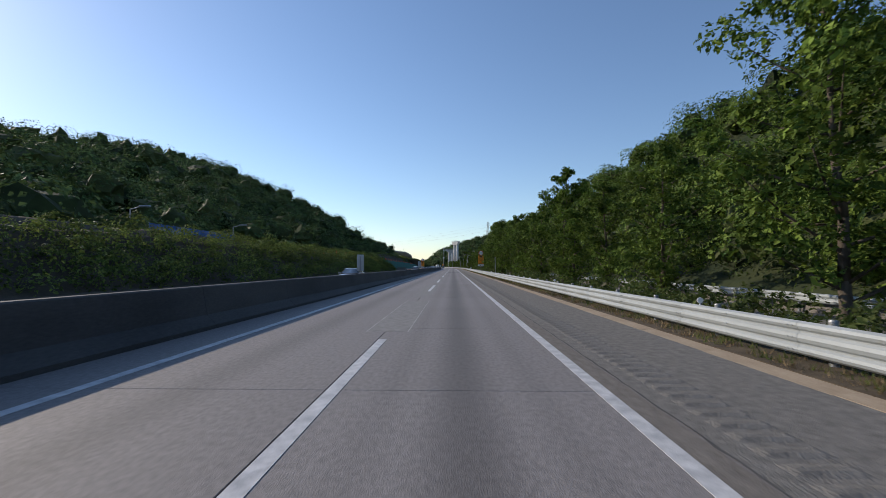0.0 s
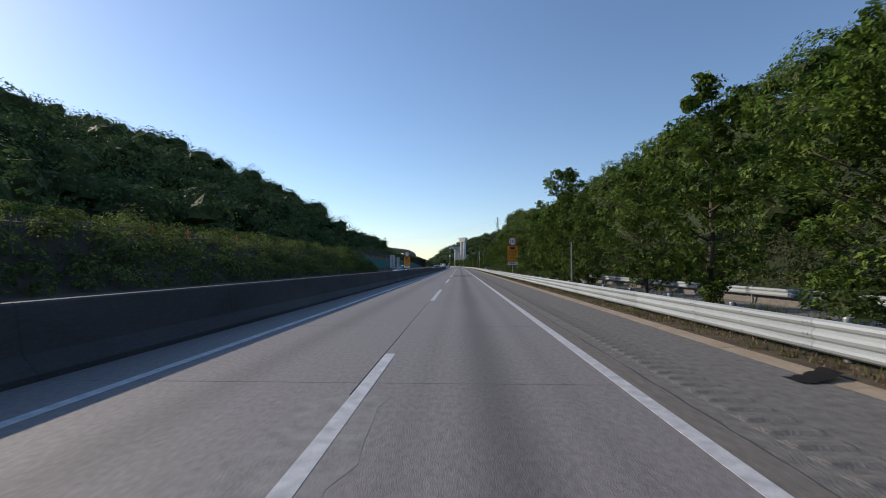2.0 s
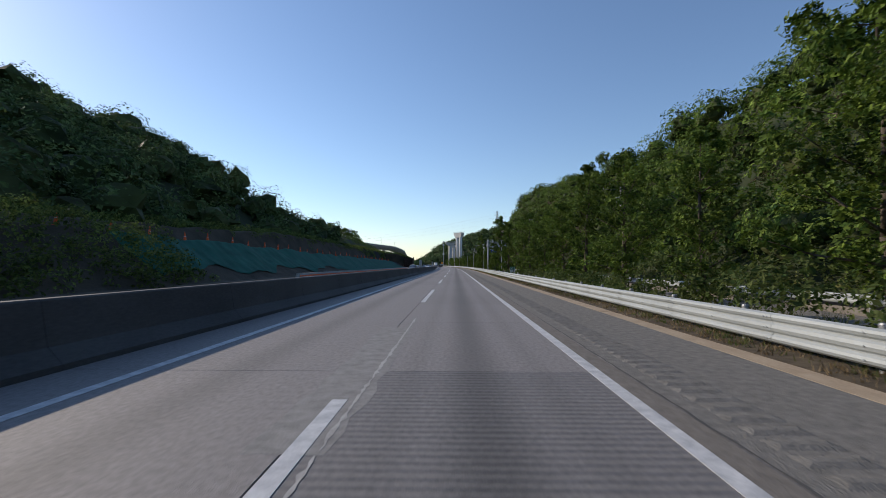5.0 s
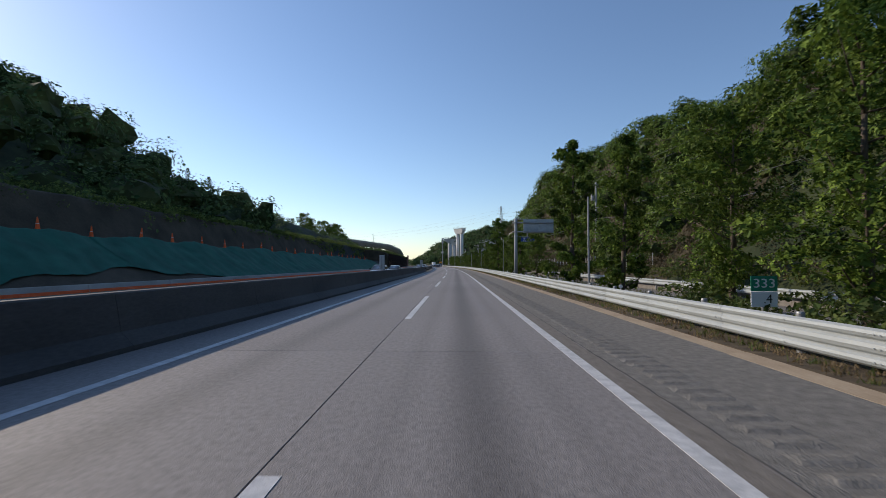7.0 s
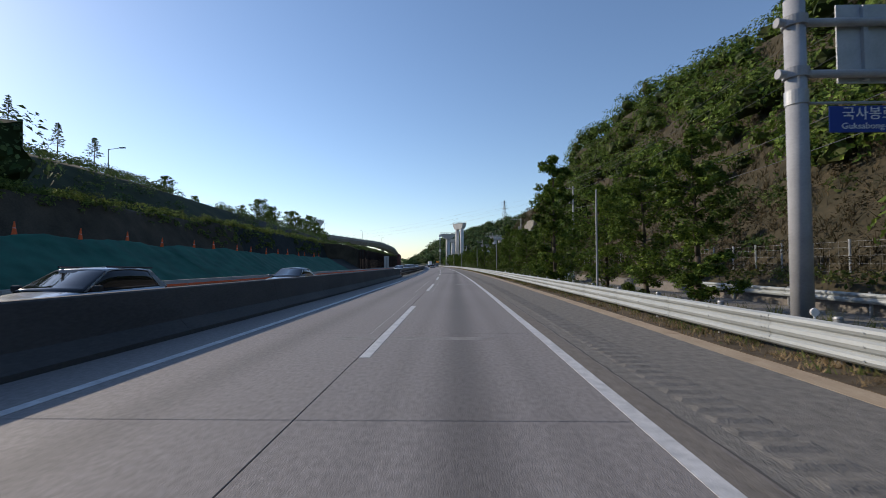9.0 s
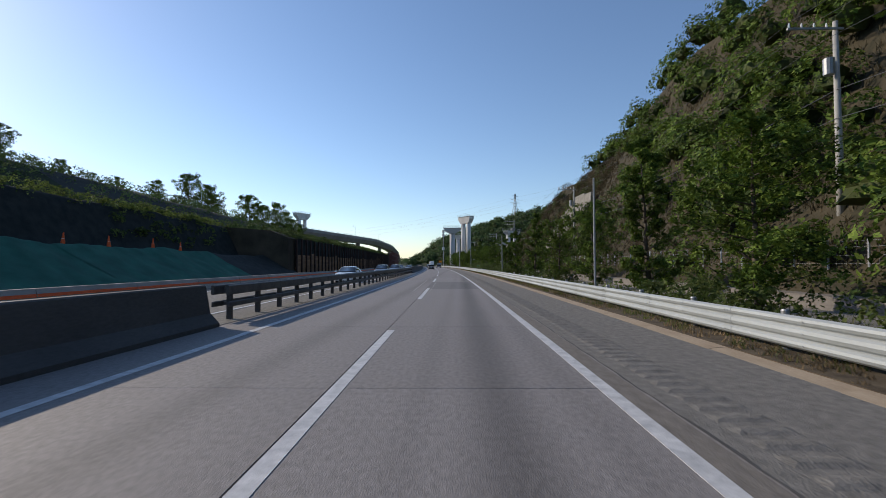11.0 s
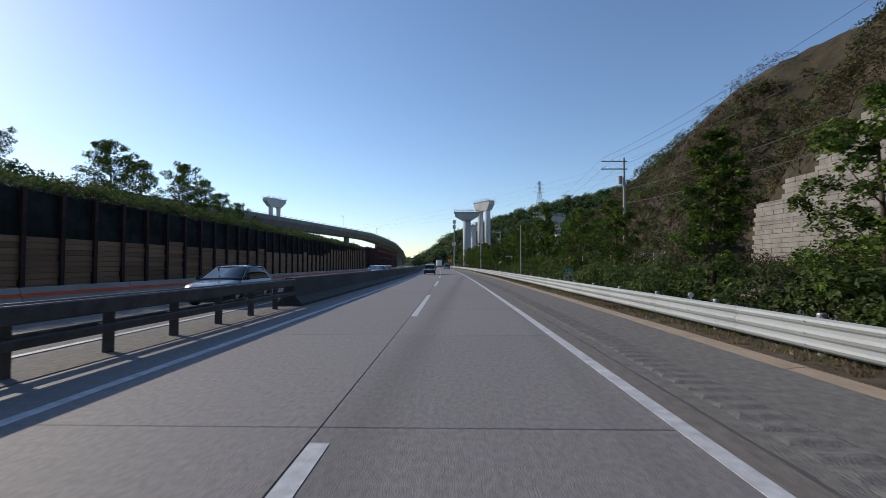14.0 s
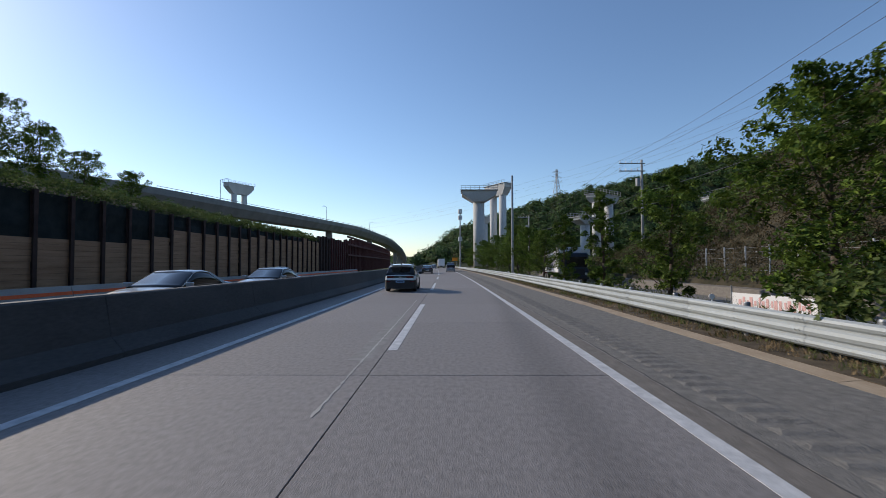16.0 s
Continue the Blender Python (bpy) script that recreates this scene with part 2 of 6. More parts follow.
# ---- building helpers ----
def quick_mesh(name, verts, faces, mat, smooth=False):
    verts, faces = np.asarray(verts, dtype=np.float32), np.asarray(faces, dtype=np.int32)
    me = bpy.data.meshes.new(name)
    k = faces.shape[1]
    me.vertices.add(len(verts))
    me.vertices.foreach_set("co", verts.ravel())
    me.loops.add(faces.size)
    me.loops.foreach_set("vertex_index", faces.ravel())
    me.polygons.add(len(faces))
    me.polygons.foreach_set("loop_start", np.arange(0, faces.size, k, dtype=np.int32))
    me.polygons.foreach_set("use_smooth", np.full(len(faces), smooth, dtype=bool))
    me.update(calc_edges=True)
    me.validate()
    me.materials.append(mat)
    return me


def mesh_of(name, bm, mat, smooth=False):
    me = bpy.data.meshes.new(name)
    bmesh.ops.recalc_face_normals(bm, faces=bm.faces)
    bm.to_mesh(me)
    bm.free()
    if smooth:
        for p in me.polygons:
            p.use_smooth = True
    me.materials.append(mat)
    return me


def part(name, bm, mat, parent=None, label="", smooth=False):
    """A bmesh, or a ready mesh, as one object, under a thing or a part."""
    me = bm if isinstance(bm, bpy.types.Mesh) else mesh_of(name, bm, mat, smooth)
    ob = new(name, me)
    if parent:
        ob.parent = parent
    return tagged(ob, label) if label else ob


def thing(name, label, category, place=(0, 0, 0), turn=0.0, group="", kind="", far=False):
    """An Empty at a thing's base, placed beside the curving road or, if far, beyond it."""
    ob = new(name)
    ob.empty_display_size = 0.2
    x, y, z = place
    x, y, turn = (*ahead(x, y), turn + heading(END_Y)) if far else (x + float(bend(y)), y, turn + heading(y))
    ob.matrix_basis = pose(x, y, z, 0, 0, turn)
    return tagged(ob, label, category, group, kind)


def box(bm, x0, x1, y0, y1, z0, z1, bevel=0.0):
    r = bmesh.ops.create_cube(bm, size=1.0)
    for v in r["verts"]:
        v.co = Vector(((x0 + x1) / 2 + v.co.x * (x1 - x0), (y0 + y1) / 2 + v.co.y * (y1 - y0), (z0 + z1) / 2 + v.co.z * (z1 - z0)))
    if bevel:
        es = list({e for v in r["verts"] for e in v.link_edges})
        bmesh.ops.bevel(bm, geom=es, offset=bevel, segments=1, affect="EDGES")
    return bm


def boxed(x0, x1, y0, y1, z0, z1, bevel=0.0):
    return box(bmesh.new(), x0, x1, y0, y1, z0, z1, bevel)


def tube(bm, p0, p1, r0, r1=None, n=10):
    p0, p1 = Vector(p0), Vector(p1)
    d = p1 - p0
    m = Matrix.Translation((p0 + p1) / 2) @ d.to_track_quat("Z", "Y").to_matrix().to_4x4()
    bmesh.ops.create_cone(bm, cap_ends=True, segments=n, radius1=r0, radius2=r0 if r1 is None else r1, depth=d.length, matrix=m)
    return bm


def tubed(p0, p1, r0, r1=None, n=10):
    return tube(bmesh.new(), p0, p1, r0, r1, n)


def curved(bm):
    """Lay a bmesh, built beside a straight road, along the curve."""
    for v in bm.verts:
        v.co.x += float(bend(v.co.y))
    return bm


END_Y = 371.0


def ahead(x, y):
    """Things far beyond the curve, placed to fit the camera's view, given from the road's direction at END_Y."""
    a, d = math.radians(heading(END_Y)), y - END_Y
    return float(bend(END_Y)) + x * math.cos(a) - d * math.sin(a), END_Y + x * math.sin(a) + d * math.cos(a)


def lay(V, far=False):
    """Points (n, 3) beside a straight road, laid along the curve."""
    V = np.array(V, float)
    if far:
        a, x, d = math.radians(heading(END_Y)), V[:, 0].copy(), V[:, 1] - END_Y
        V[:, 0] = float(bend(END_Y)) + x * math.cos(a) - d * math.sin(a)
        V[:, 1] = END_Y + x * math.sin(a) + d * math.cos(a)
    else:
        V[:, 0] += bend(V[:, 1])
    return V


def sweep(name, profile, ys, mat, closed=True, smooth=False):
    """A profile of (x, z) drawn along the road."""
    n = len(profile)
    verts = [(x + bend(y), y, z) for y in ys for x, z in profile]
    faces = []
    m = n if closed else n - 1
    for i in range(len(ys) - 1):
        for j in range(m):
            a, b = i * n + j, i * n + (j + 1) % n
            faces.append((a, b, b + n, a + n))
    me = bpy.data.meshes.new(name)
    caps = [tuple(range(n))[::-1], tuple((len(ys) - 1) * n + k for k in range(n))] if closed else []
    me.from_pydata(verts, [], faces + caps)
    me.update()
    if smooth:
        for p in me.polygons:
            p.use_smooth = True
    me.materials.append(mat)
    return me


def stations(y0, y1, step=10.0):
    k = max(1, int(round((y1 - y0) / step)))
    return [y0 + (y1 - y0) * i / k for i in range(k + 1)]


def structure(name, me, label, category):
    return tagged(new(name, me), label, category, "", "structure")


def words(text, size, mat, parent, place, turn=(90, 0, 0), name="lettering", width=None):
    """Writing as flat mesh letters, set on a sign."""
    cu = bpy.data.curves.new(name, "FONT")
    cu.body, cu.size, cu.align_x, cu.align_y, cu.extrude = text, size, "CENTER", "CENTER", 0.003
    cu.resolution_u = 3
    tmp = bpy.data.objects.new("tmp", cu)
    scene.collection.objects.link(tmp)
    bpy.context.view_layer.update()
    me = bpy.data.meshes.new_from_object(tmp.evaluated_get(bpy.context.evaluated_depsgraph_get()))
    bpy.data.objects.remove(tmp)
    me.materials.clear()
    me.materials.append(mat)
    ob = new(name, me)
    ob.parent = parent
    s = 1.0
    if width and me.vertices:
        xs = [v.co.x for v in me.vertices]
        s = width / max(0.01, max(xs) - min(xs))
    ob.matrix_basis = pose(*place, *turn) @ Matrix.Diagonal((s, 1, 1, 1))
    return ob

# ---- land ----
def smooth01(a, b, v):
    t = np.clip((np.asarray(v, float) - a) / (b - a), 0, 1)
    return t * t * (3 - 2 * t)


RIDGE_Y = [-60, 60, 120, 200, 225, 240, 265, 290, 314, 333, 346, 360, 377, 388, 396, 405, 413, 425, 440, 520, 640]
RIDGE_Z = [17, 17, 18, 18, 19.5, 22, 24, 27, 27, 23.5, 21, 20.5, 20, 18, 16, 14.3, 13, 7.5, 2.5, 0.8, 0.8]


def lumps(x, y, s, amp):
    return amp * (np.sin(x / s + 1.3 * np.sin(y / (1.7 * s))) * np.cos(y / (1.3 * s) + 0.7) + 0.5 * np.sin(x / (0.43 * s) + y / (0.51 * s)))


def wall_top(y):
    """Height of the stepped block wall, fitted to the camera's view: rises toward the camera in uneven steps."""
    k = np.floor((361.0 - np.asarray(y, float)) / 2.8)
    return np.interp(k, [-1, 0, 1, 2, 3, 4, 5, 6, 7, 8, 11], [4.0, 6.1, 7.6, 8.9, 10.2, 11.3, 12.1, 12.9, 13.5, 13.5, 13.2])


def wall_foot(y):
    return np.interp(y, [332, 334, 339, 346, 352], [12.6, 12.2, 9.8, 3.5, 1.2])


def right_hill(x, y):
    x, y = np.asarray(x, float), np.asarray(y, float)
    top = np.interp(y, RIDGE_Y, RIDGE_Z)
    t = np.clip((x - 16.5) / 14.0, 0, 1)
    z = 0.8 + (top - 0.8) * (0.75 * t + 0.25 * t * t) + np.maximum(0, x - 30.5) * 0.3 * np.clip(top / 18, 0.1, 1)
    at_wall = (y > 333) & (y < 362.5) & (x < 23.3)
    z = np.where(at_wall, np.minimum(z, 0.8 + (wall_foot(y) - 0.8) * np.clip((x - 16.5) / 5.6, 0, 1)), z)
    behind = (y > 333) & (y < 376) & ((x >= 23.3) | (y > 362.5))
    top = np.where(y < 362.5, wall_top(y) + 0.3, 1.6 + np.maximum(0, y - 362.5) * 0.9)
    z = np.where(behind, np.minimum(z, np.maximum(1.0, top + np.maximum(0, x - 23.3) * 1.7)), z)
    return np.where(x < 15.65, 0.25, z + lumps(x, y, 9.0, 0.5) * t)


def left_hill(x, y):
    x, y = np.asarray(x, float), np.asarray(y, float)
    d = np.maximum(0, -31.0 - x)
    big = 1.0 + 77 * (1 - np.exp(-d / 100.0)) * (0.53 + 0.47 * smooth01(40, 250, y))
    low = 5.5 + np.minimum(0.66 * d, np.interp(y, [310, 345, 400], [6.2, 4.6, 2.6])) + np.interp(y, [310, 345, 400], [0.27, 0.2, 0.12]) * np.clip(d - 9, 0, 62)
    k = smooth01(276, 250, y + 0.5 * (x + 90))
    end = smooth01(520, 440, y)
    z = big * k + low * (1 - k)
    return z * (0.15 + 0.85 * end) + lumps(x, y, 21.0, 1.4) * np.clip(d / 30, 0, 1)


def sheet(name, xs, ys, f, mat, label, category="hill", far=False):
    X, Y = np.meshgrid(xs, ys)
    Z = f(X, Y)
    n = len(xs)
    V = np.stack([X.ravel(), Y.ravel(), Z.ravel()], 1)
    i = np.arange(len(ys) - 1)[:, None] * n + np.arange(n - 1)[None, :]
    i = i.ravel()
    F = np.stack([i, i + 1, i + n + 1, i + n], 1)
    return structure(name, quick_mesh(name, lay(V, far), F, mat, True), label, category)


structure("ground", quick_mesh("ground", [(-4500, -900, -0.5), (4500, -900, -0.5), (4500, 4500, -0.5), (-4500, 4500, -0.5)], [(0, 1, 2, 3)], GRASS_GROUND),
          "flat grassy ground that reaches the horizon", "ground")
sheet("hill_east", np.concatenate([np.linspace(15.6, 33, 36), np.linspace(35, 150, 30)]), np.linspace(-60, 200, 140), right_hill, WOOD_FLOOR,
      "steep wooded hillside beside the motorway", "hill")
sheet("hill_east_bare", np.concatenate([np.linspace(15.6, 33, 50), np.linspace(35, 150, 30)]), np.linspace(200, 640, 240), right_hill, DRY_GROUND,
      "steep dry slope with brown scrub", "hill")
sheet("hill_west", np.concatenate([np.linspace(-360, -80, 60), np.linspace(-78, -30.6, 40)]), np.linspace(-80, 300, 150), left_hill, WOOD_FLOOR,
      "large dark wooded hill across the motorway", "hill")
sheet("hill_west_cut", np.concatenate([np.linspace(-360, -80, 60), np.linspace(-78, -30.6, 40)]), np.linspace(300, 560, 110), left_hill, CUT_SLOPE,
      "bare grey cut slope above the works", "hill")


FAR_X = [-40, -26, -11, 0, 13, 41, 66, 123, 185, 280, 420, 900]
FAR_Z = [0, 1, 10, 20, 26, 36, 43, 57, 73, 82, 78, 40]


def far_hill(x, y):
    rise = smooth01(550, 705, y) * (1 - 0.6 * smooth01(1000, 1600, y))
    return -1 + (np.interp(x, FAR_X, FAR_Z) + lumps(x, y, 40, 1.6) + lumps(x, y, 13, 0.7)) * rise


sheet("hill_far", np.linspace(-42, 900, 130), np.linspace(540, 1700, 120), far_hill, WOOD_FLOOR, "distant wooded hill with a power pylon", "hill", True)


def far_left(x, y):
    return -2 + 17 * np.exp(-((x + 170) / 120) ** 2) * smooth01(1250, 1700, y)


sheet("hill_haze", np.linspace(-700, 20, 40), np.linspace(1200, 2600, 40), far_left, WOOD_FLOOR, "low far hills in haze", "hill", True)


# bank beside the opposite carriageway: foot, bench with cones, dark cut above it
def bench_z(y):
    return np.interp(y, [-60, 60, 130, 180, 235, 300, 330], [4.0, 4.0, 4.2, 3.7, 3.3, 2.9, 2.7])


def bank(x, y):
    b = bench_z(y)
    t = np.clip((-19.4 - x) / 5.0, 0, 1)
    z = 0.25 + (b - 0.25) * (0.85 * t + 0.15 * t * t)
    cut = np.clip((-27.6 - x) / 1.9, 0, 1)
    step = np.interp(y, [0, 150, 195, 300], [1.0, 1.2, 3.3, 4.0])
    return z + cut * step + lumps(x, y, 2.3, 0.12) * (t + 0.2) + lumps(x, y, 0.7, 0.05) * cut


sheet("bank", np.linspace(-31.6, -17.2, 60), np.linspace(-60, 272, 334), bank, SOIL, "earth bank with a narrow bench beside the carriageway", "bank")
sheet("bank_netted", np.linspace(-31.6, -17.2, 60), np.linspace(272, 318.5, 48), bank, NET_DARK, "earth bank under dark netting", "bank")

# ---- motorway ----
LEFT_EDGE, MIDDLE, DASH_X, RIGHT_EDGE, KERB_X, RAIL_X = -4.95, -1.62, -1.505, 2.05, 4.95, 6.05
FAR = 1500
road = structure("road", sweep("road", [(-6.4, -0.45), (5.4, -0.45), (5.4, -0.03), (-6.4, -0.03)], stations(-30, FAR, 15), ASPHALT), "concrete motorway with two lanes in one direction", "road")
part("far_lanes", sweep("far_lanes", [(-6.3, -0.03), (2.5, -0.03), (2.5, 0.0), (-6.3, 0.0)], stations(486, FAR, 15), CONCRETE_ROAD), None, road)
part("shoulder", sweep("shoulder", [(2.5, -0.03), (5.3, -0.03), (5.3, 0.0), (2.5, 0.0)], stations(-30, FAR, 15), SHOULDER), None, road, "worn asphalt hard shoulder")
tagged(structure("road_opposite", sweep("road_opposite", [(-17.4, -0.45), (-7.4, -0.45), (-7.4, -0.01), (-17.4, -0.01)], stations(-30, FAR, 15), SHOULDER),
                 "opposite carriageway of worn concrete", "road"))
part("edge_strip", sweep("edge_strip", [(2.14, -0.004), (2.455, -0.004), (2.455, 0.0035), (2.14, 0.0035)], stations(-30, 900, 15), EDGE_STRIP), None, road, "brown-stained strip along the edge line")
bm = bmesh.new()
rnd = random.Random(12)
prev = None
for i in range(1500):
    y, h = -12 + 0.29 * i, rnd.uniform(0.006, 0.024)
    c = 2.485 + rnd.uniform(-0.016, 0.016) + bend(y)
    row = (bm.verts.new((c - h, y, 0.006)), bm.verts.new((c + h, y, 0.006)))
    if prev:
        bm.faces.new((prev[0], prev[1], row[1], row[0]))
    prev = row
part("shoulder_joint", bm, ASPHALT, road, "dark ragged open joint")
part("median_strip", sweep("median_strip", [(-7.5, -0.4), (-6.3, -0.4), (-6.3, 0.015), (-7.5, 0.015)], stations(-30, FAR, 15), SHOULDER), None, road)

# painted lines
def stripe(x, y0, y1, w, parent=road, name="lane_line", step=8.0):
    return part(name, sweep(name, [(x - w / 2, 0.001), (x + w / 2, 0.001), (x + w / 2, 0.006), (x - w / 2, 0.006)], stations(y0, y1, step), LINE), None, parent)


stripe(RIGHT_EDGE, -20, 900, 0.195, name="edge_line", step=15)
stripe(LEFT_EDGE, -20, 900, 0.18, name="edge_line", step=15)
stripe(-8.1, -20, 900, 0.18, name="edge_line", step=15)
stripe(-15.2, -20, 900, 0.18, name="edge_line", step=15)
DASHES = [(-19, -9.5), (0.6, 10.3), (30, 40), (46.2, 56.2), (69, 78.7), (91, 101.8), (114, 124.6)] + [(139 + 20.08 * k, 148.9 + 20.08 * k) for k in range(28)]
for a, b in DASHES:
    stripe(DASH_X, a, b, 0.19, name="dash", step=5)
    stripe(-11.7, a + 7, a + 16.8, 0.15, name="dash", step=5)

# repair patches
for x0, x1, y0, y1, m in ((-2.1, -1.0, 11.5, 21.5, PATCH), (-2.15, -1.08, 24.5, 39.5, PATCH), (0.45, 2.0, 39.4, 40.6, PATCH_TAN), (-2.15, -1.1, 45.5, 53.5, PATCH), (-2.15, -1.1, 95.5, 107.5, PATCH), (-2.2, -1.1, 68, 74, PATCH),
                          (-1.95, -1.15, 123, 131, PATCH), (-2.5, 1.0, 221.2, 221.6, PATCH), (0.35, 1.95, 247.6, 248.6, PATCH), 
                          (-1.5, 2.0, 299.6, 300.3, PATCH), (-2.15, -1.75, 379, 386, PATCH)):
    bm = bmesh.new()
    rnd = random.Random(int(y0))
    n = max(6, int((y1 - y0) * 2))
    a = [bm.verts.new((x0 + rnd.uniform(-0.06, 0.06) * (x1 - x0), y0 + (y1 - y0) * i / n, 0.0022)) for i in range(n + 1)]
    b = [bm.verts.new((x1 + rnd.uniform(-0.12, 0.05) * (x1 - x0), y0 + (y1 - y0) * i / n + rnd.uniform(-0.05, 0.05), 0.0022)) for i in range(n + 1)]
    for i in range(n):
        bm.faces.new((a[i], b[i], b[i + 1], a[i + 1]))
    edge = [v.co.copy() for v in (*a, *reversed(b))]
    low = [bm.verts.new((c.x, c.y, -0.004)) for c in edge]
    ring = [*a, *reversed(b)]
    for i in range(len(ring)):
        j = (i + 1) % len(ring)
        bm.faces.new((ring[i], ring[j], low[j], low[i]))
    part("repair_patch", curved(bm), m, road)

# wandering light seams of joint filler
def seam(x, y0, y1, w, wander, seed):
    rnd = random.Random(seed)
    w *= 0.5
    n = int((y1 - y0) / 0.12)
    bm = bmesh.new()
    prev = None
    for i in range(n + 1):
        y = y0 + (y1 - y0) * i / n
        c = x + 0.25 * wander * (0.25 * math.sin(y * 0.9 + seed) + 0.15 * math.sin(y * 3.3 + seed * 2) + rnd.uniform(-0.9, 0.9))
        h = w / 2 * rnd.uniform(0.2, 1.8)
        row = (bm.verts.new((c - h, y, 0.005)), bm.verts.new((c + h, y, 0.005)))
        if prev and rnd.random() < 0.95:
            bm.faces.new((prev[0], prev[1], row[1], row[0]))
        prev = row
    part("seam", curved(bm), SEAM, road, "pale joint filler")


for q in ((-2.15, 238, 256, 0.1, 0.09, 1), (-1.15, 238, 252, 0.07, 0.12, 2), (-2.3, 286, 306, 0.11, 0.06, 3), (-1.25, 286, 299, 0.05, 0.08, 4), (-2.1, 11.5, 22, 0.05, 0.01, 5), (-1.05, 11.5, 22, 0.05, 0.03, 6),
          (-1.9, 222, 236, 0.05, 0.04, 11), (-1.3, 122, 133, 0.09, 0.06, 12),
          (-2.0, 196, 203, 0.04, 0.05, 13), (-2.1, 308, 318, 0.05, 0.06, 14), (-1.9, 376, 392, 0.06, 0.03, 15)):
    seam(*q)

# broken corner of the tan patch: jagged dark cracks and a loose pale edge
for k, pts in enumerate((((0.95, 40.4), (1.0, 40.25), (1.12, 40.2), (1.1, 40.05), (1.3, 39.95), (1.34, 39.7), (1.42, 39.45)), ((1.34, 40.5), (1.36, 40.3), (1.5, 40.25), (1.55, 40.05), (1.75, 40.0)),
                         ((1.1, 40.05), (0.98, 39.98), (0.9, 40.1)), ((1.0, 40.55), (1.35, 40.52)))):
    bm = bmesh.new()
    for a, b in zip(pts, pts[1:]):
        d = (Vector(b) - Vector(a)).normalized()
        nx, ny = -d.y * 0.012, d.x * 0.012
        bm.faces.new([bm.verts.new((px, py, 0.0085)) for px, py in ((a[0] - nx, a[1] - ny), (b[0] - nx, b[1] - ny), (b[0] + nx, b[1] + ny), (a[0] + nx, a[1] + ny))])
    part("crack", bm, ASPHALT if k != 1 else SEAM, road)

# rumble grooves: short milled dents shown as low ribs on the shoulder
bm_r = bmesh.new()
pyr = [[bm_r.verts.new((sx * a, sy * b, z)) for sx, sy in ((-1, -1), (1, -1), (1, 1), (-1, 1))] for a, b, z in ((0.33, 0.15, -0.004), (0.23, 0.04, 0.021))]
bm_r.faces.new(pyr[1])
for i in range(4):
    bm_r.faces.new((pyr[0][i], pyr[0][(i + 1) % 4], pyr[1][(i + 1) % 4], pyr[1][i]))
RIB = mesh_of("rumble_rib", bm_r, SHOULDER)

# kerb
kerb = tagged(new("kerb"), "tan concrete kerb along the hard shoulder", "kerb", "", "structure")
bm = bmesh.new()
ends = [[bm.verts.new((x, y, z)) for x, z in ((0, -0.1), (0, 0.004), (0.3, 0.034), (0.4, 0.04), (0.42, 0.03), (0.42, -0.1))] for y in (0.003, 2.997)]
for i in range(6):
    bm.faces.new((ends[0][i], ends[0][(i + 1) % 6], ends[1][(i + 1) % 6], ends[1][i]))
bm.faces.new(ends[0])
bm.faces.new(ends[1])
KERB_MESH = mesh_of("kerb_stone", bm, KERB)

# verge and service road
structure("verge", sweep("verge", [(5.2, -0.4), (10.3, -0.4), (10.3, -0.15), (8.2, 0.05), (5.3, 0.045)], stations(-30, 900, 12), VERGE), "grass verge behind the guard rail", "verge")
structure("service_road", sweep("service_road", [(10.2, -0.4), (15.2, -0.4), (15.2, -0.28), (10.2, -0.28)], stations(-30, 700, 12), SHOULDER), "narrow grey service road below the hill", "road")
structure("retaining_kerb", sweep("retaining_kerb", [(15.1, -0.4), (15.75, -0.4), (15.75, 0.36), (15.22, 0.3)], stations(-30, 640, 12), EDGE_STRIP), "low stained concrete retaining wall", "wall")

# thrie-beam guard rail on the right
WAVE = [(0.0, 0.24), (0.06, 0.27), (0.08, 0.31), (0.06, 0.35), (0.015, 0.38), (0.015, 0.40), (0.06, 0.43), (0.08, 0.48), (0.06, 0.53), (0.015, 0.56), (0.015, 0.58),
        (0.06, 0.61), (0.08, 0.65), (0.06, 0.69), (0.0, 0.72)]
WAVE = [(0.8 * a, 0.72 - 1.2 * (0.72 - z)) for a, z in WAVE]


def beam_mesh(name, length, wave, face, mat, lap=0.0):
    """A folded steel beam: wave of (out, height), out to the side given by face, 4 mm thick."""
    bm = bmesh.new()
    rows = []
    ring = [*wave, *((q - 0.005, z) for q, z in reversed(wave))]
    for y in (0.0, 0.3, length - 0.3, length + 0.3):
        o = lap if y < 0.4 else 0.0
        rows.append([bm.verts.new((face * (q + o), y, z)) for q, z in ring])
    n = len(ring)
    for A, B in zip(rows, rows[1:]):
        for i in range(n):
            bm.faces.new((A[i], A[(i + 1) % n], B[(i + 1) % n], B[i]))
    bm.faces.new(rows[0])
    bm.faces.new(rows[-1])
    for y in (0.1, 0.2, length / 2):
        for z in (0.228, 0.432, 0.636):
            bmesh.ops.create_cone(bm, cap_ends=True, segments=6, radius1=0.016, radius2=0.012, depth=0.02,
                                  matrix=Matrix.Translation((face * (0.066 + lap), y, z)) @ Matrix.Rotation(math.pi / 2, 4, "Y"))
    return mesh_of(name, bm, mat)


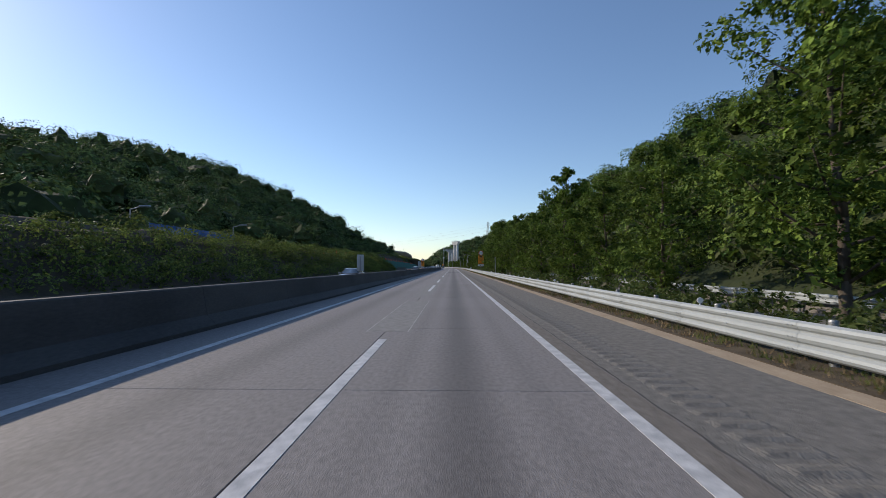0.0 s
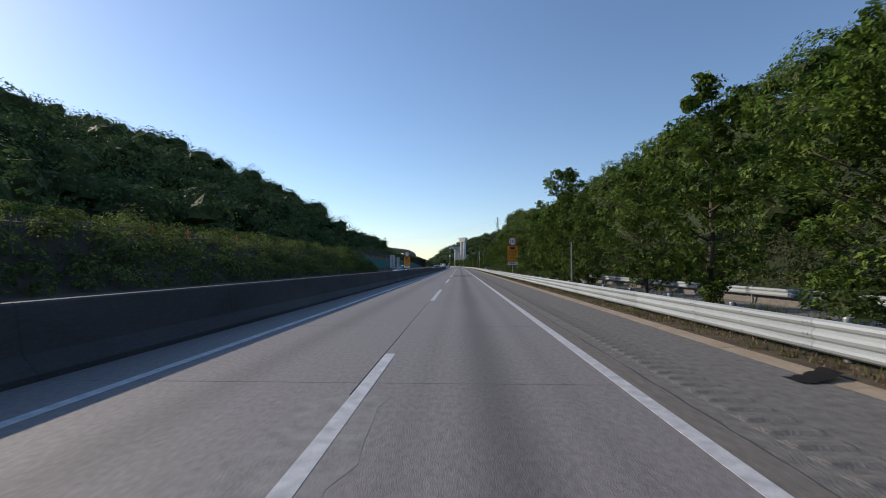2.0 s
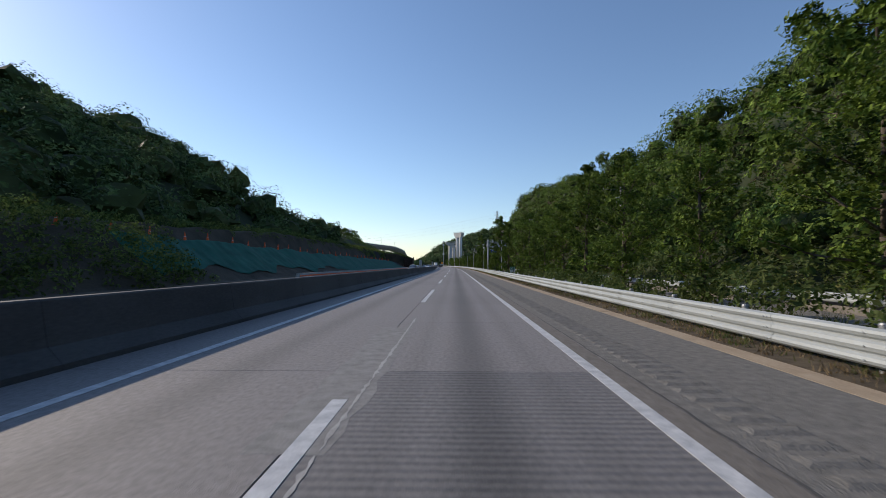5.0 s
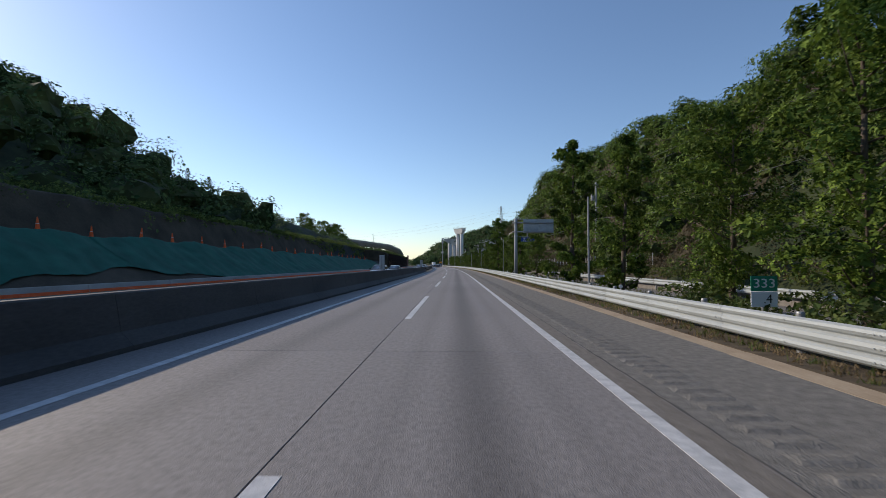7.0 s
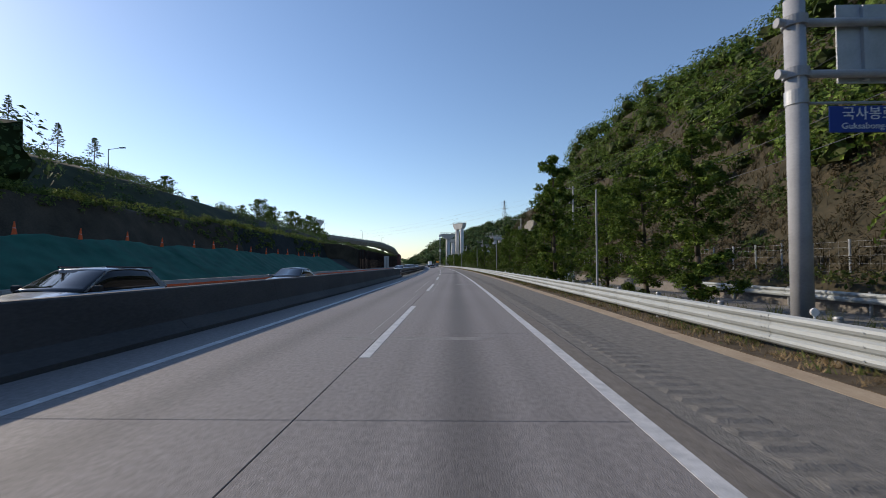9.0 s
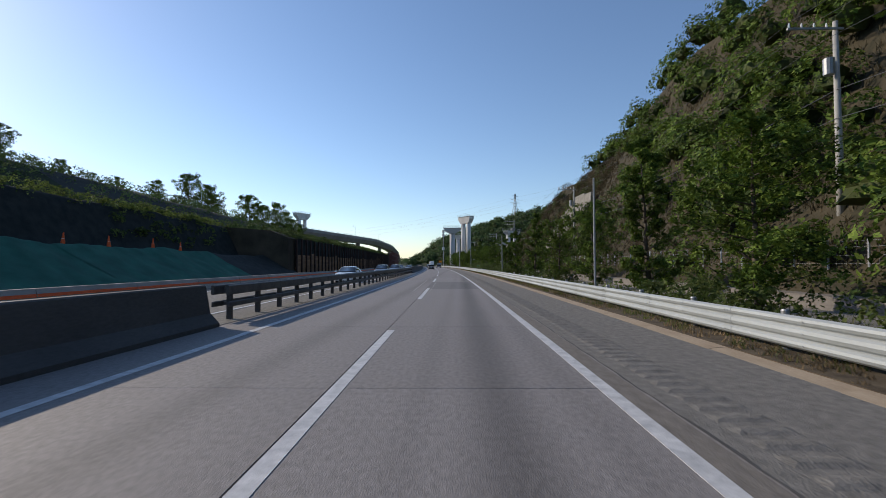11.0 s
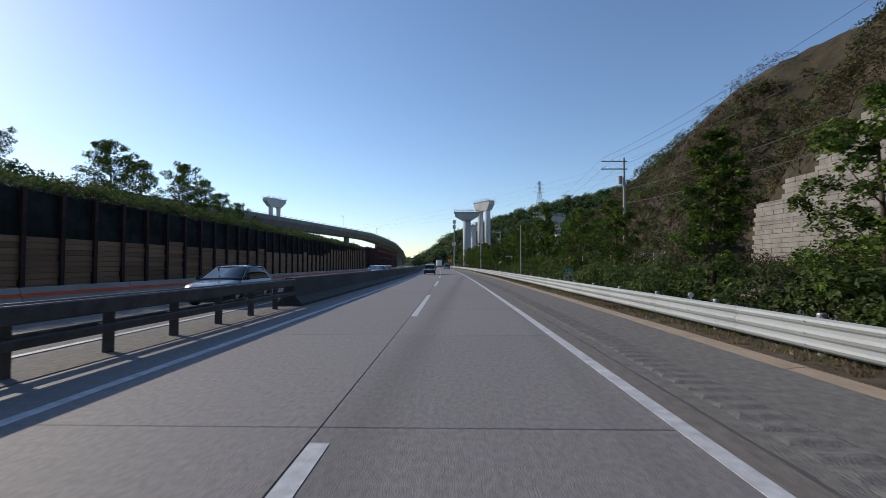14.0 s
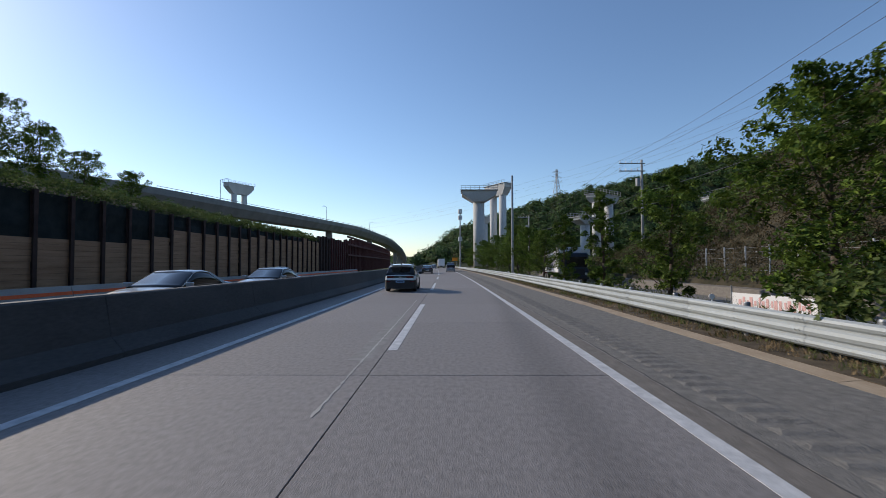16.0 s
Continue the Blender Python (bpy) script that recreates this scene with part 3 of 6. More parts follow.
rail = thing("guard_rail", "galvanised three-wave steel guard rail on posts along the verge", "guard rail")
BEAM = beam_mesh("beam", 4.0, WAVE, -1, GALV, 0.006)
bm = tubed((0, 0, -0.3), (0, 0, 0.76), 0.07, None, 12)
tube(bm, (0, 0, 0.76), (0, 0, 0.79), 0.075, 0.06, 12)
box(bm, -0.17, -0.05, -0.08, 0.08, 0.4, 0.68)
RPOST = mesh_of("post", bm, POST_STEEL)
bm = tubed((0, -0.012, 0.83), (0, 0.012, 0.83), 0.07, None, 16)
box(bm, -0.012, 0.012, -0.01, 0.01, 0.7, 0.78)
DISC = mesh_of("reflector", bm, WHITE)
for k in range(-4, 118):
    y = 4.0 * k
    ob = part("beam", BEAM, None, rail)
    ob.location = (RAIL_X + bend(y), y, 0.0)
    ob.rotation_euler[2] = radians(heading(y + 2))
for k in range(-5, 150):
    ob = part("post", RPOST, None, rail)
    ob.location = (RAIL_X + 0.16 + bend(1.1 + 3.2 * k), 1.1 + 3.2 * k, 0)
for y in (11.2, 27, 71, 118, 164, 182.5, 219, 262, 301, 338, 383, 420):
    ob = part("reflector", DISC, None, rail, "round delineator reflector")
    ob.location = (RAIL_X + 0.02 + bend(y), y, 0)
part("far_beam", sweep("far_beam", [(RAIL_X - a, z) for a, z in WAVE] + [(RAIL_X, 0.72)], stations(472, 900, 12), GALV), None, rail)

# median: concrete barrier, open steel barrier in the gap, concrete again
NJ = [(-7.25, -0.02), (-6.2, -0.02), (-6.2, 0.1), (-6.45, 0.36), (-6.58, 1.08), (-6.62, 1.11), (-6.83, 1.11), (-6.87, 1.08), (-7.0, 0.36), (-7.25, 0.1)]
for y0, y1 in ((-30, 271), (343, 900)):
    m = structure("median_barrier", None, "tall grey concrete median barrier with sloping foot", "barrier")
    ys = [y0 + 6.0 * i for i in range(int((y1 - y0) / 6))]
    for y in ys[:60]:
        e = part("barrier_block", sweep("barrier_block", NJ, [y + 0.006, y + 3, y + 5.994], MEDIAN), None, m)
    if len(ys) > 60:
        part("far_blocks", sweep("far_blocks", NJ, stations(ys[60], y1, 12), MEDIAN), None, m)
gap = thing("median_guard_rail", "dark open steel median barrier with two rails on short posts", "guard rail")
for side in (-1, 1):
    for z0, z1, d in ((0.78, 1.06, 0.1), (0.42, 0.58, 0.06)):
        for y in range(271, 343, 4):
            x = -6.72 + side * 0.22
            c = 0.025
            prof = [(x - d / 2, z0 + c), (x - d / 2 + c, z0), (x + d / 2 - c, z0), (x + d / 2, z0 + c), (x + d / 2, z1 - c), (x + d / 2 - c, z1), (x - d / 2 + c, z1), (x - d / 2, z1 - c)]
            part("rail", sweep("rail", prof, [y + 0.01, y + 4.0], DARK_STEEL), None, gap)
bm = boxed(-0.075, 0.075, -0.06, 0.06, 0, 1.0)
box(bm, -0.22, 0.22, -0.05, 0.05, 0.82, 0.98)
box(bm, -0.22, 0.22, -0.05, 0.05, 0.45, 0.55)
MPOST = mesh_of("post", bm, DARK_STEEL)
for y in np.arange(271.6, 343, 2.0):
    part("post", MPOST, None, gap).location = (-6.72 + float(bend(y)), y, 0)

# construction barrier across the opposite carriageway
cb = thing("works_barrier", "low concrete works barrier with orange stripe", "barrier")
for k in range(0, 48):
    y = 168 + 6.0 * k
    part("barrier_block", sweep("barrier_block", [(-17.5, 0), (-16.8, 0), (-16.85, 0.2), (-17.0, 0.72), (-17.3, 0.72), (-17.45, 0.2)], [y + 0.02, y + 5.98], CONCRETE), None, cb)
    part("stripe", sweep("stripe", [(-16.92, 0.36), (-16.88, 0.36), (-16.92, 0.5), (-16.96, 0.5)], [y + 0.03, y + 5.97], ORANGE), None, cb, "orange reflective stripe")

# ---- vegetation ----
RNG = np.random.default_rng(7)


def ico_sphere(k):
    bm = bmesh.new()
    bmesh.ops.create_icosphere(bm, subdivisions=k, radius=1.0)
    v, f = np.array([tuple(q.co) for q in bm.verts]), np.array([[q.index for q in g.verts] for g in bm.faces])
    bm.free()
    return v, f


CORES = {k: ico_sphere(k) for k in (2, 3)}


def leaf_mesh(name, centres, outward, size, mat, aspect=0.6, droop=0.0, rng=RNG, cores=None):
    """Many loose folded leaves: each a rhomb of two triangles, facing roughly outward."""
    n = len(centres)
    nrm = outward + rng.normal(0, 0.55, (n, 3))
    nrm /= np.linalg.norm(nrm, axis=1, keepdims=True) + 1e-9
    t = rng.normal(0, 1, (n, 3))
    t[:, 2] -= droop
    t -= nrm * (t * nrm).sum(1, keepdims=True)
    t /= np.linalg.norm(t, axis=1, keepdims=True) + 1e-9
    s = np.cross(nrm, t)
    size = np.broadcast_to(np.asarray(size, float), (n,)) * rng.uniform(0.6, 1.35, n)
    L, W = (size * 0.5)[:, None], (size * 0.5 * aspect)[:, None]
    a, c = centres - t * L, centres + t * L
    b, d = centres + s * W + nrm * W * 0.35 - t * L * 0.15, centres - s * W + nrm * W * 0.35 - t * L * 0.15
    V = np.stack([a, b, c, d], 1).reshape(-1, 3)
    i = np.arange(n)[:, None] * 4
    F = np.concatenate([i + np.array([[0, 1, 2]]), i + np.array([[0, 2, 3]])], 1).reshape(-1, 3)
    # one dark blob per crown, coloured as the shade between its leaves
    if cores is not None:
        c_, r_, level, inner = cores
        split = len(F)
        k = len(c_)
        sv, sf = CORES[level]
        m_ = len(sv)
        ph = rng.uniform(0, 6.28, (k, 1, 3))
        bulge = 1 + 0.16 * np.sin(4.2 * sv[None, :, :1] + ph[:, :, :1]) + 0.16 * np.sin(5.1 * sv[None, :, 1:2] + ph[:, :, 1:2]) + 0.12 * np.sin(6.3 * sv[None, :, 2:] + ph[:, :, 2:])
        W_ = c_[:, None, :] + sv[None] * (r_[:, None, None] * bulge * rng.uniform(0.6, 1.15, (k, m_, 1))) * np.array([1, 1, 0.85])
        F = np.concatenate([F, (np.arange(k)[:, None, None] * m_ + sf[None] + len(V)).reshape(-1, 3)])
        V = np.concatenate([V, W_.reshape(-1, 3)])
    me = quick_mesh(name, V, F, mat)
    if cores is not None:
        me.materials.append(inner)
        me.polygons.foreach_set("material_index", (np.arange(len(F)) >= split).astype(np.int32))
    return me


def crown_points(centres, radii, per, squash=0.85, rng=RNG, low=-0.5):
    """Points on the lumpy shells of crowns, with outward directions."""
    n = len(centres)
    k = np.repeat(np.arange(n), per)
    d = rng.normal(0, 1, (len(k), 3))
    d /= np.linalg.norm(d, axis=1, keepdims=True)
    d[:, 2] = np.where(d[:, 2] < low, -d[:, 2], d[:, 2])
    ph = rng.uniform(0, 6.28, (n, 3))[k]
    lump = 1 + 0.13 * np.sin(4 * d[:, 0] + ph[:, 0]) + 0.13 * np.sin(5 * d[:, 1] + ph[:, 1]) + 0.1 * np.sin(6 * d[:, 2] + ph[:, 2])
    r = (radii[k] * lump * rng.uniform(0.78, 1.04, len(k)))[:, None]
    p = centres[k] + d * r * np.array([1, 1, squash])
    return p, d


def woodland(name, x0, x1, y0, y1, f, spacing, radius, per, leaf, mat, label, keep=None, lift=0.5, aspect=0.6, uneven=0.0, core=0.0, level=2, far=False, firm=0.8):
    xs, ys = np.meshgrid(np.arange(x0, x1, spacing), np.arange(y0, y1, spacing))
    x = xs.ravel() + RNG.uniform(-0.5, 0.5, xs.size) * spacing
    y = ys.ravel() + RNG.uniform(-0.5, 0.5, xs.size) * spacing
    if keep is not None:
        m = keep(x, y)
        x, y = x[m], y[m]
    r = RNG.uniform(*radius, len(x))
    c = np.stack([x, y, f(x, y) + r * lift + uneven * RNG.uniform(-0.4, 1.0, len(x)) * r], 1)
    c = lay(c, far)
    p, d = crown_points(c, r, np.maximum(6, per * (r / np.mean(radius)) ** 2).astype(int))
    ob = new(name, leaf_mesh(name, p, d * firm + np.array([0, 0, 0.35]), leaf, mat, aspect, cores=(c, r * core, level, SHADE_CORE) if core else None))
    return tagged(ob, label, "trees", "", "stuff")


def patch(x, y, s):
    return np.sin(x / s + 2 * np.sin(y / s * 0.6)) + np.sin(y / s * 0.83 + 1.0) + 0.6 * np.sin((x + y) / s * 1.9)


def brown(x, y):
    z = right_hill(x, y)
    high = (y > 122) & (y < 154) & (z > 3 + 1.5 * np.sin(x)) & (z < 15) & (patch(x, y, 4.0) > -0.4)
    low = (y > 182) & (y <= 322) & (z < np.interp(y, [182, 190, 222, 226, 258, 266, 322], [3, 5, 6, 6, 6, 5, 7]) + 1.5 * np.sin(x * 2 + y / 3)) & (patch(x, y, 5.0) > -0.5)
    foot = (y > 52) & (y < 118) & (z < 4.6 + 1.2 * np.sin(x * 2 + y / 4)) & (patch(x, y, 5.0) > -0.7)
    dry = ((y > 322 + 6 * np.sin(x)) & ((x < 29) | (y > 350))) | low | high | foot
    return dry


def off_wall(x, y):
    return ~((y > 331) & (y < 364) & (x < 24.6) & (x > 21.4))


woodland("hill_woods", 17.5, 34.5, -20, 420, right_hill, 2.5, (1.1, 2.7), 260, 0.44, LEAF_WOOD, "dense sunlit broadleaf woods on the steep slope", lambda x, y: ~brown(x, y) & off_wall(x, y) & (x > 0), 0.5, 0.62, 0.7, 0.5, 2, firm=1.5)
woodland("dry_scrub", 16.6, 31, 52, 430, right_hill, 1.15, (0.4, 1.05), 84, 0.26, LEAF_DRY, "dry brown scrub on the slope", lambda x, y: brown(x, y) & off_wall(x, y), 0.35, 0.3, 0.4, 0.0)
woodland("wall_scrub", 23.4, 29.6, 331, 378, right_hill, 0.8, (0.4, 0.95), 62, 0.36, LEAF_DRY, "dry scrub on the steep slope above the block wall", off_wall, 0.35, 0.3, 0.4)
woodland("green_scrub", 16.6, 36, 52, 470, right_hill, 1.4, (0.4, 1.2), 60, 0.34, LEAF_SHRUB, "green bushes among the dry scrub", lambda x, y: brown(x, y) & off_wall(x, y) & (patch(x, y, 3.2) > -0.35) & (x < 31))
def wooded_end(x, y):
    return y + 0.5 * (x + 90) < 268 + 5 * np.sin(x / 7)


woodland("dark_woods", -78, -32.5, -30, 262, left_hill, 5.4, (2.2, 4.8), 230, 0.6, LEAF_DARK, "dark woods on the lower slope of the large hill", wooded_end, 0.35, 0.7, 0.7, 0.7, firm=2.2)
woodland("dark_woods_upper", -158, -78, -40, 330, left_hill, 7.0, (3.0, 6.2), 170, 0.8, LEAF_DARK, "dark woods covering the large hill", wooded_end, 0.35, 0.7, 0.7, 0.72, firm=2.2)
woodland("slope_bushes", -64, -30, 250, 470, left_hill, 1.9, (0.35, 1.0), 52, 0.26, LEAF_DARK, "bushes on the slope above the works", lambda x, y: patch(x, y, 11.0) > -0.4)
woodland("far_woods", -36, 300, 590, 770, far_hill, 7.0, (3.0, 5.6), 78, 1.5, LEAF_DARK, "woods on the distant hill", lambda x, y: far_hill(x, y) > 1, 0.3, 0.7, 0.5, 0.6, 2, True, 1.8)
woodland("haze_woods", -420, 0, 1250, 1750, far_left, 16.0, (6, 9), 30, 3.2, LEAF_DARK, "trees on the far skyline", lambda x, y: far_left(x, y) > 1, far=True)


# bushes on the near bank of the opposite side (before the green netting) and on its crest
def flat(z):
    return lambda x, y: np.zeros_like(x) + z


woodland("bank_bushes", -24.6, -18.4, -15, 156, bank, 1.25, (0.4, 1.35), 115, 0.26, LEAF_BANK_LIT, "green bushes and creepers covering the bank", None, 0.1, 0.6, 0.5, firm=1.5)
woodland("bench_edge_plants", -31.5, -29.0, 60, 318, bank, 1.1, (0.35, 0.75), 40, 0.25, LEAF_BANK_LIT, "plants along the upper edge of the cut")
woodland("cut_creepers", -30.0, -27.9, 205, 318, bank, 0.8, (0.25, 0.6), 42, 0.3, LEAF_BANK_LIT, "grass and creepers hanging down the dark cut", lambda x, y: (patch(x, y, 4.0) > -0.6) & ((x < -28.9) | (y > 262)), 0.2)
woodland("verge_shrubs", 7.6, 10.0, -10, 480, flat(0.0), 1.15, (0.35, 0.85), 80, 0.22, LEAF_SHRUB, "low shrubs behind the guard rail", lambda x, y: patch(x, y, 7.0) + 0.9 * (y < 165) + 2.2 * ((y > 320) & (y < 378)) - 2.5 * (((y > 31) & (y < 39)) | ((y > 100) & (y < 110)) | ((y > 58) & (y < 80)) | ((y > 183) & (y < 236)) | ((y > 379) & (y < 393))) > 0.25, 0.6, 0.6, 0.0, 0.0)
woodland("verge_shrubs_tall", 7.9, 10.0, 112, 168, flat(0.0), 1.7, (0.6, 1.1), 180, 0.21, LEAF_SHRUB, "tall pale shrubs behind the guard rail", lambda x, y: patch(x, y, 8.0) > 0.2, 0.9, 0.6, 0.3, 0.0)
woodland("verge_thicket", 7.6, 10.2, 318, 382, flat(0.0), 1.35, (0.55, 1.15), 190, 0.2, LEAF_SHRUB, "thick green shrubs behind the guard rail", lambda x, y: patch(x, y, 8.0) > -0.9, 0.75, 0.6, 0.3, 0.0)
woodland("understory", 16.4, 21, -20, 205, right_hill, 1.6, (0.6, 1.25), 55, 0.26, LEAF_SHRUB, "undergrowth at the foot of the wooded slope", lambda x, y: ~brown(x, y), 0.5, 0.6, 0.4, 0.0)
woodland("service_edge_weeds", 15.6, 17.2, 60, 470, flat(0.6), 1.0, (0.3, 0.65), 34, 0.2, GRASS, "weeds at the foot of the slope", None, 0.6)


def tufts(name, x0, x1, y0, y1, count, height, mat, label, f, wide=1.0):
    """Grass: upright thin blades in clumps."""
    cx, cy = RNG.uniform(x0, x1, count // 9), RNG.uniform(y0, y1, count // 9)
    k = RNG.integers(0, len(cx), count)
    x, y = cx[k] + RNG.normal(0, 0.07, count), cy[k] + RNG.normal(0, 0.07, count)
    z = f(x, y)
    h = height * RNG.uniform(0.35, 1.2, count)
    ang = RNG.uniform(0, 6.28, count)
    lx, ly = RNG.normal(0, 0.35, count) * h, RNG.normal(0, 0.35, count) * h
    w = (0.007 + 0.01 * RNG.uniform(0, 1, count)) * wide
    a = np.stack([x - np.cos(ang) * w, y - np.sin(ang) * w, z], 1)
    b = np.stack([x + np.cos(ang) * w, y + np.sin(ang) * w, z], 1)
    c = np.stack([x + lx, y + ly, z + h], 1)
    V = lay(np.stack([a, b, c], 1).reshape(-1, 3))
    tagged(new(name, quick_mesh(name, V, np.arange(3 * count).reshape(-1, 3), mat)), label, "grass", "", "stuff")


tufts("verge_grass", 5.5, 6.9, -5, 420, 36000, 0.16, GRASS, "short green grass between kerb and guard rail", flat(0.04))
tufts("verge_straw", 5.4, 6.9, -5, 420, 70000, 0.12, STRAW, "dry grass and litter between kerb and guard rail", flat(0.04))
tufts("verge_long_grass", 6.6, 10.0, -5, 420, 45000, 0.5, GRASS, "long grass behind the guard rail", flat(0.0))


def slope_straw(x, y):
    return right_hill(x, y) - 0.03


tufts("slope_straw", 16.8, 30, 198, 430, 120000, 0.5, SLOPE_STRAW, "long dry grass on the brown slope", slope_straw, 2.2)


# roadside trees
def tree_meshes(seed, tall, spread, leaf, count, base=0.22):
    """Trunk with limbs, and a crown of leaves gathered in clumps at the limbs' ends."""
    rnd = random.Random(seed)
    rng = np.random.default_rng(seed)
    bm = bmesh.new()
    lean = Vector((rnd.uniform(-0.05, 0.05), rnd.uniform(-0.05, 0.05), 1))
    r = 0.013 * tall + 0.03
    pts = [Vector((0, 0, -0.3))]
    for i in range(1, 7):
        pts.append(pts[-1] + lean * (tall * 0.9 / 6) + Vector((rnd.uniform(-0.08, 0.08), rnd.uniform(-0.08, 0.08), 0)))
    for i in range(6):
        tube(bm, pts[i], pts[i + 1], r * (1 - i / 6.6), r * (1 - (i + 1) / 6.6), 8)
    clumps = []
    nl = 27
    for i in range(nl):
        t = base + (0.97 - base) * (i + rnd.random()) / nl
        p = pts[0].lerp(pts[-1], t)
        ang = i * 2.4 + rnd.uniform(-0.5, 0.5)
        shape = math.sin(math.pi * min(1, (t - base) / (1 - base) * 0.76 + 0.22)) ** 0.6
        ln = spread * shape * rnd.uniform(0.65, 1.15)
        tip = p + Vector((math.cos(ang) * ln, math.sin(ang) * ln, ln * rnd.uniform(0.25, 0.8)))
        mid = p.lerp(tip, 0.55) + Vector((0, 0, -0.05 * ln))
        rr = r * 0.35 * (1 - t * 0.6)
        tube(bm, p, mid, rr, rr * 0.6, 5)
        tube(bm, mid, tip, rr * 0.6, rr * 0.15, 4)
        for q, s in ((tip, 0.27), (mid.lerp(tip, 0.4), 0.33), (p.lerp(mid, 0.6), 0.28)):
            clumps.append((q + Vector((rnd.uniform(-0.2, 0.2), rnd.uniform(-0.2, 0.2), rnd.uniform(-0.1, 0.25))), max(0.28, s * spread * (0.5 + 0.5 * shape) * rnd.uniform(0.6, 1.1))))
    clumps.append((pts[-1], 0.25 * spread))
    c = np.array([q for q, _ in clumps])
    rad = np.array([s for _, s in clumps])
    p, d = crown_points(c, rad, max(8, count // len(clumps)), 0.8, rng, -0.9)
    inner = rng.uniform(0.3, 1.0, (len(p), 1)) ** 0.5
    ctr = np.repeat(c, max(8, count // len(clumps)), 0)
    p = ctr + (p - ctr) * inner
    return mesh_of("trunk", bm, BARK, True), leaf_mesh("crown", p, d * 0.5 + np.array([-0.2, 0, 0.5]), leaf, LEAF_NEAR, 0.65, 0.5, rng, None)


KINDS = [tree_meshes(s, 10.0, sp, lf, n, b) for s, sp, lf, n, b in ((3, 2.5, 0.29, 6800, 0.08), (5, 2.1, 0.28, 6400, 0.07), (9, 2.8, 0.29, 7400, 0.1), (14, 1.5, 0.26, 7200, 0.04), (21, 2.6, 0.27, 7600, 0.2))]


def roadside_tree(x, y, h, kind, turn, z=0.0, wide=1.0, label="leafy green roadside tree behind the guard rail"):
    t = thing("tree", label, "tree", (x, y, z), turn, "roadside trees")
    t.scale = (h / 10 * wide, h / 10 * wide, h / 10)
    part("trunk", KINDS[kind][0], None, t)
    part("crown", KINDS[kind][1], None, t)
    return t


TREES = [(10.7, 12.5, 11.4, 0), (9.2, 20, 7.8, 0), (9.2, 27, 7.5, 1), (8.8, 33, 6.4, 0), (9.3, 38.5, 11.0, 1), (9.0, 46, 8, 1), (9.0, 52, 8.6, 0), (9.3, 58, 8, 2), (9.2, 65.5, 9.9, 1), (9.2, 71, 7.4, 0),
         (8.8, 80, 6.8, 1), (9.2, 84, 7, 1), (9.0, 88.5, 11.3, 0), (9.4, 95, 8.5, 0), (9.0, 100, 8.6, 3), (9.4, 106, 9.2, 0), (9.2, 115, 7, 1), (9.2, 120, 8.2, 0), (9.3, 129, 8.7, 2), (9.6, 137, 8, 1),
         (9.4, 145, 9, 0), (9.2, 152, 10, 3), (9.6, 160, 8, 2), (9.4, 168, 8, 1), (9.3, 176, 9, 0), (9.2, 181, 8, 2), (7.7, 187, 8.8, 3), (7.4, 194.8, 11, 3), (9.0, 216, 5.6, 0), (9.0, 228, 7.4, 3),
         (8.8, 232, 7, 1), (9.0, 238, 7, 0), (7.6, 245, 11, 3), (9.2, 253, 6.4, 1), (9.2, 260, 6.5, 3), (9.0, 265, 6.5, 1), (9.2, 272, 7, 0), (9.0, 279, 8.5, 3), (9.4, 288, 6.5, 1), (9.0, 296, 6, 2),
         (8.8, 305.5, 7.8, 3), (8.8, 318.2, 6.8, 3), (8.8, 325, 6.1, 3), (9.0, 335.5, 6.2, 1), (8.8, 342, 7.2, 3), (9.0, 352, 6, 1), (9.2, 359, 6.3, 0), (8.8, 367.5, 7.8, 3), (9.2, 370.8, 6.7, 0), (8.8, 377.5, 6.2, 3),
         (9.0, 383.0, 7.3, 2), (8.8, 391, 6.4, 1), (8.6, 398, 6.6, 3), (8.8, 408, 6.2, 3)] + [(8.9 - 0.02 * k, 416 + 7.3 * k, 5.6 + (k * 37 % 11) * 0.22, 4) for k in range(14)]
for i, (x, y, h, k) in enumerate(TREES):
    roadside_tree(x, y, h, k, (i * 77) % 360, -0.1, 1.15 if h < 7.5 else 1.0)
# trees on the far bank's skyline
SKYLINE = [(-75, 331, 23.7, 9, 0), (-72, 340, 20, 7, 1), (-70, 352, 19, 7, 2), (-68, 362, 20, 8, 2), (-66, 372, 23.5, 10, 1), (-64, 378, 22, 9, 0), (-66, 385, 21, 8, 1), (-64, 407, 23.5, 10.5, 2),
           (-62, 413, 21, 9, 0), (-62, 428, 23.5, 10.5, 2), (-61, 434, 21, 9, 1), (-60, 441, 19, 8, 0), (-60, 452, 18, 8, 2), (-84, 322, 24, 7, 3)]
for i, (x, y, top, h, k) in enumerate(SKYLINE):
    foot = float(left_hill(x, y)) - 0.2
    roadside_tree(x, y, h * 1.3 + top - h - foot, 4, i * 51, foot, 1.1, "dark tree standing out on the skyline")


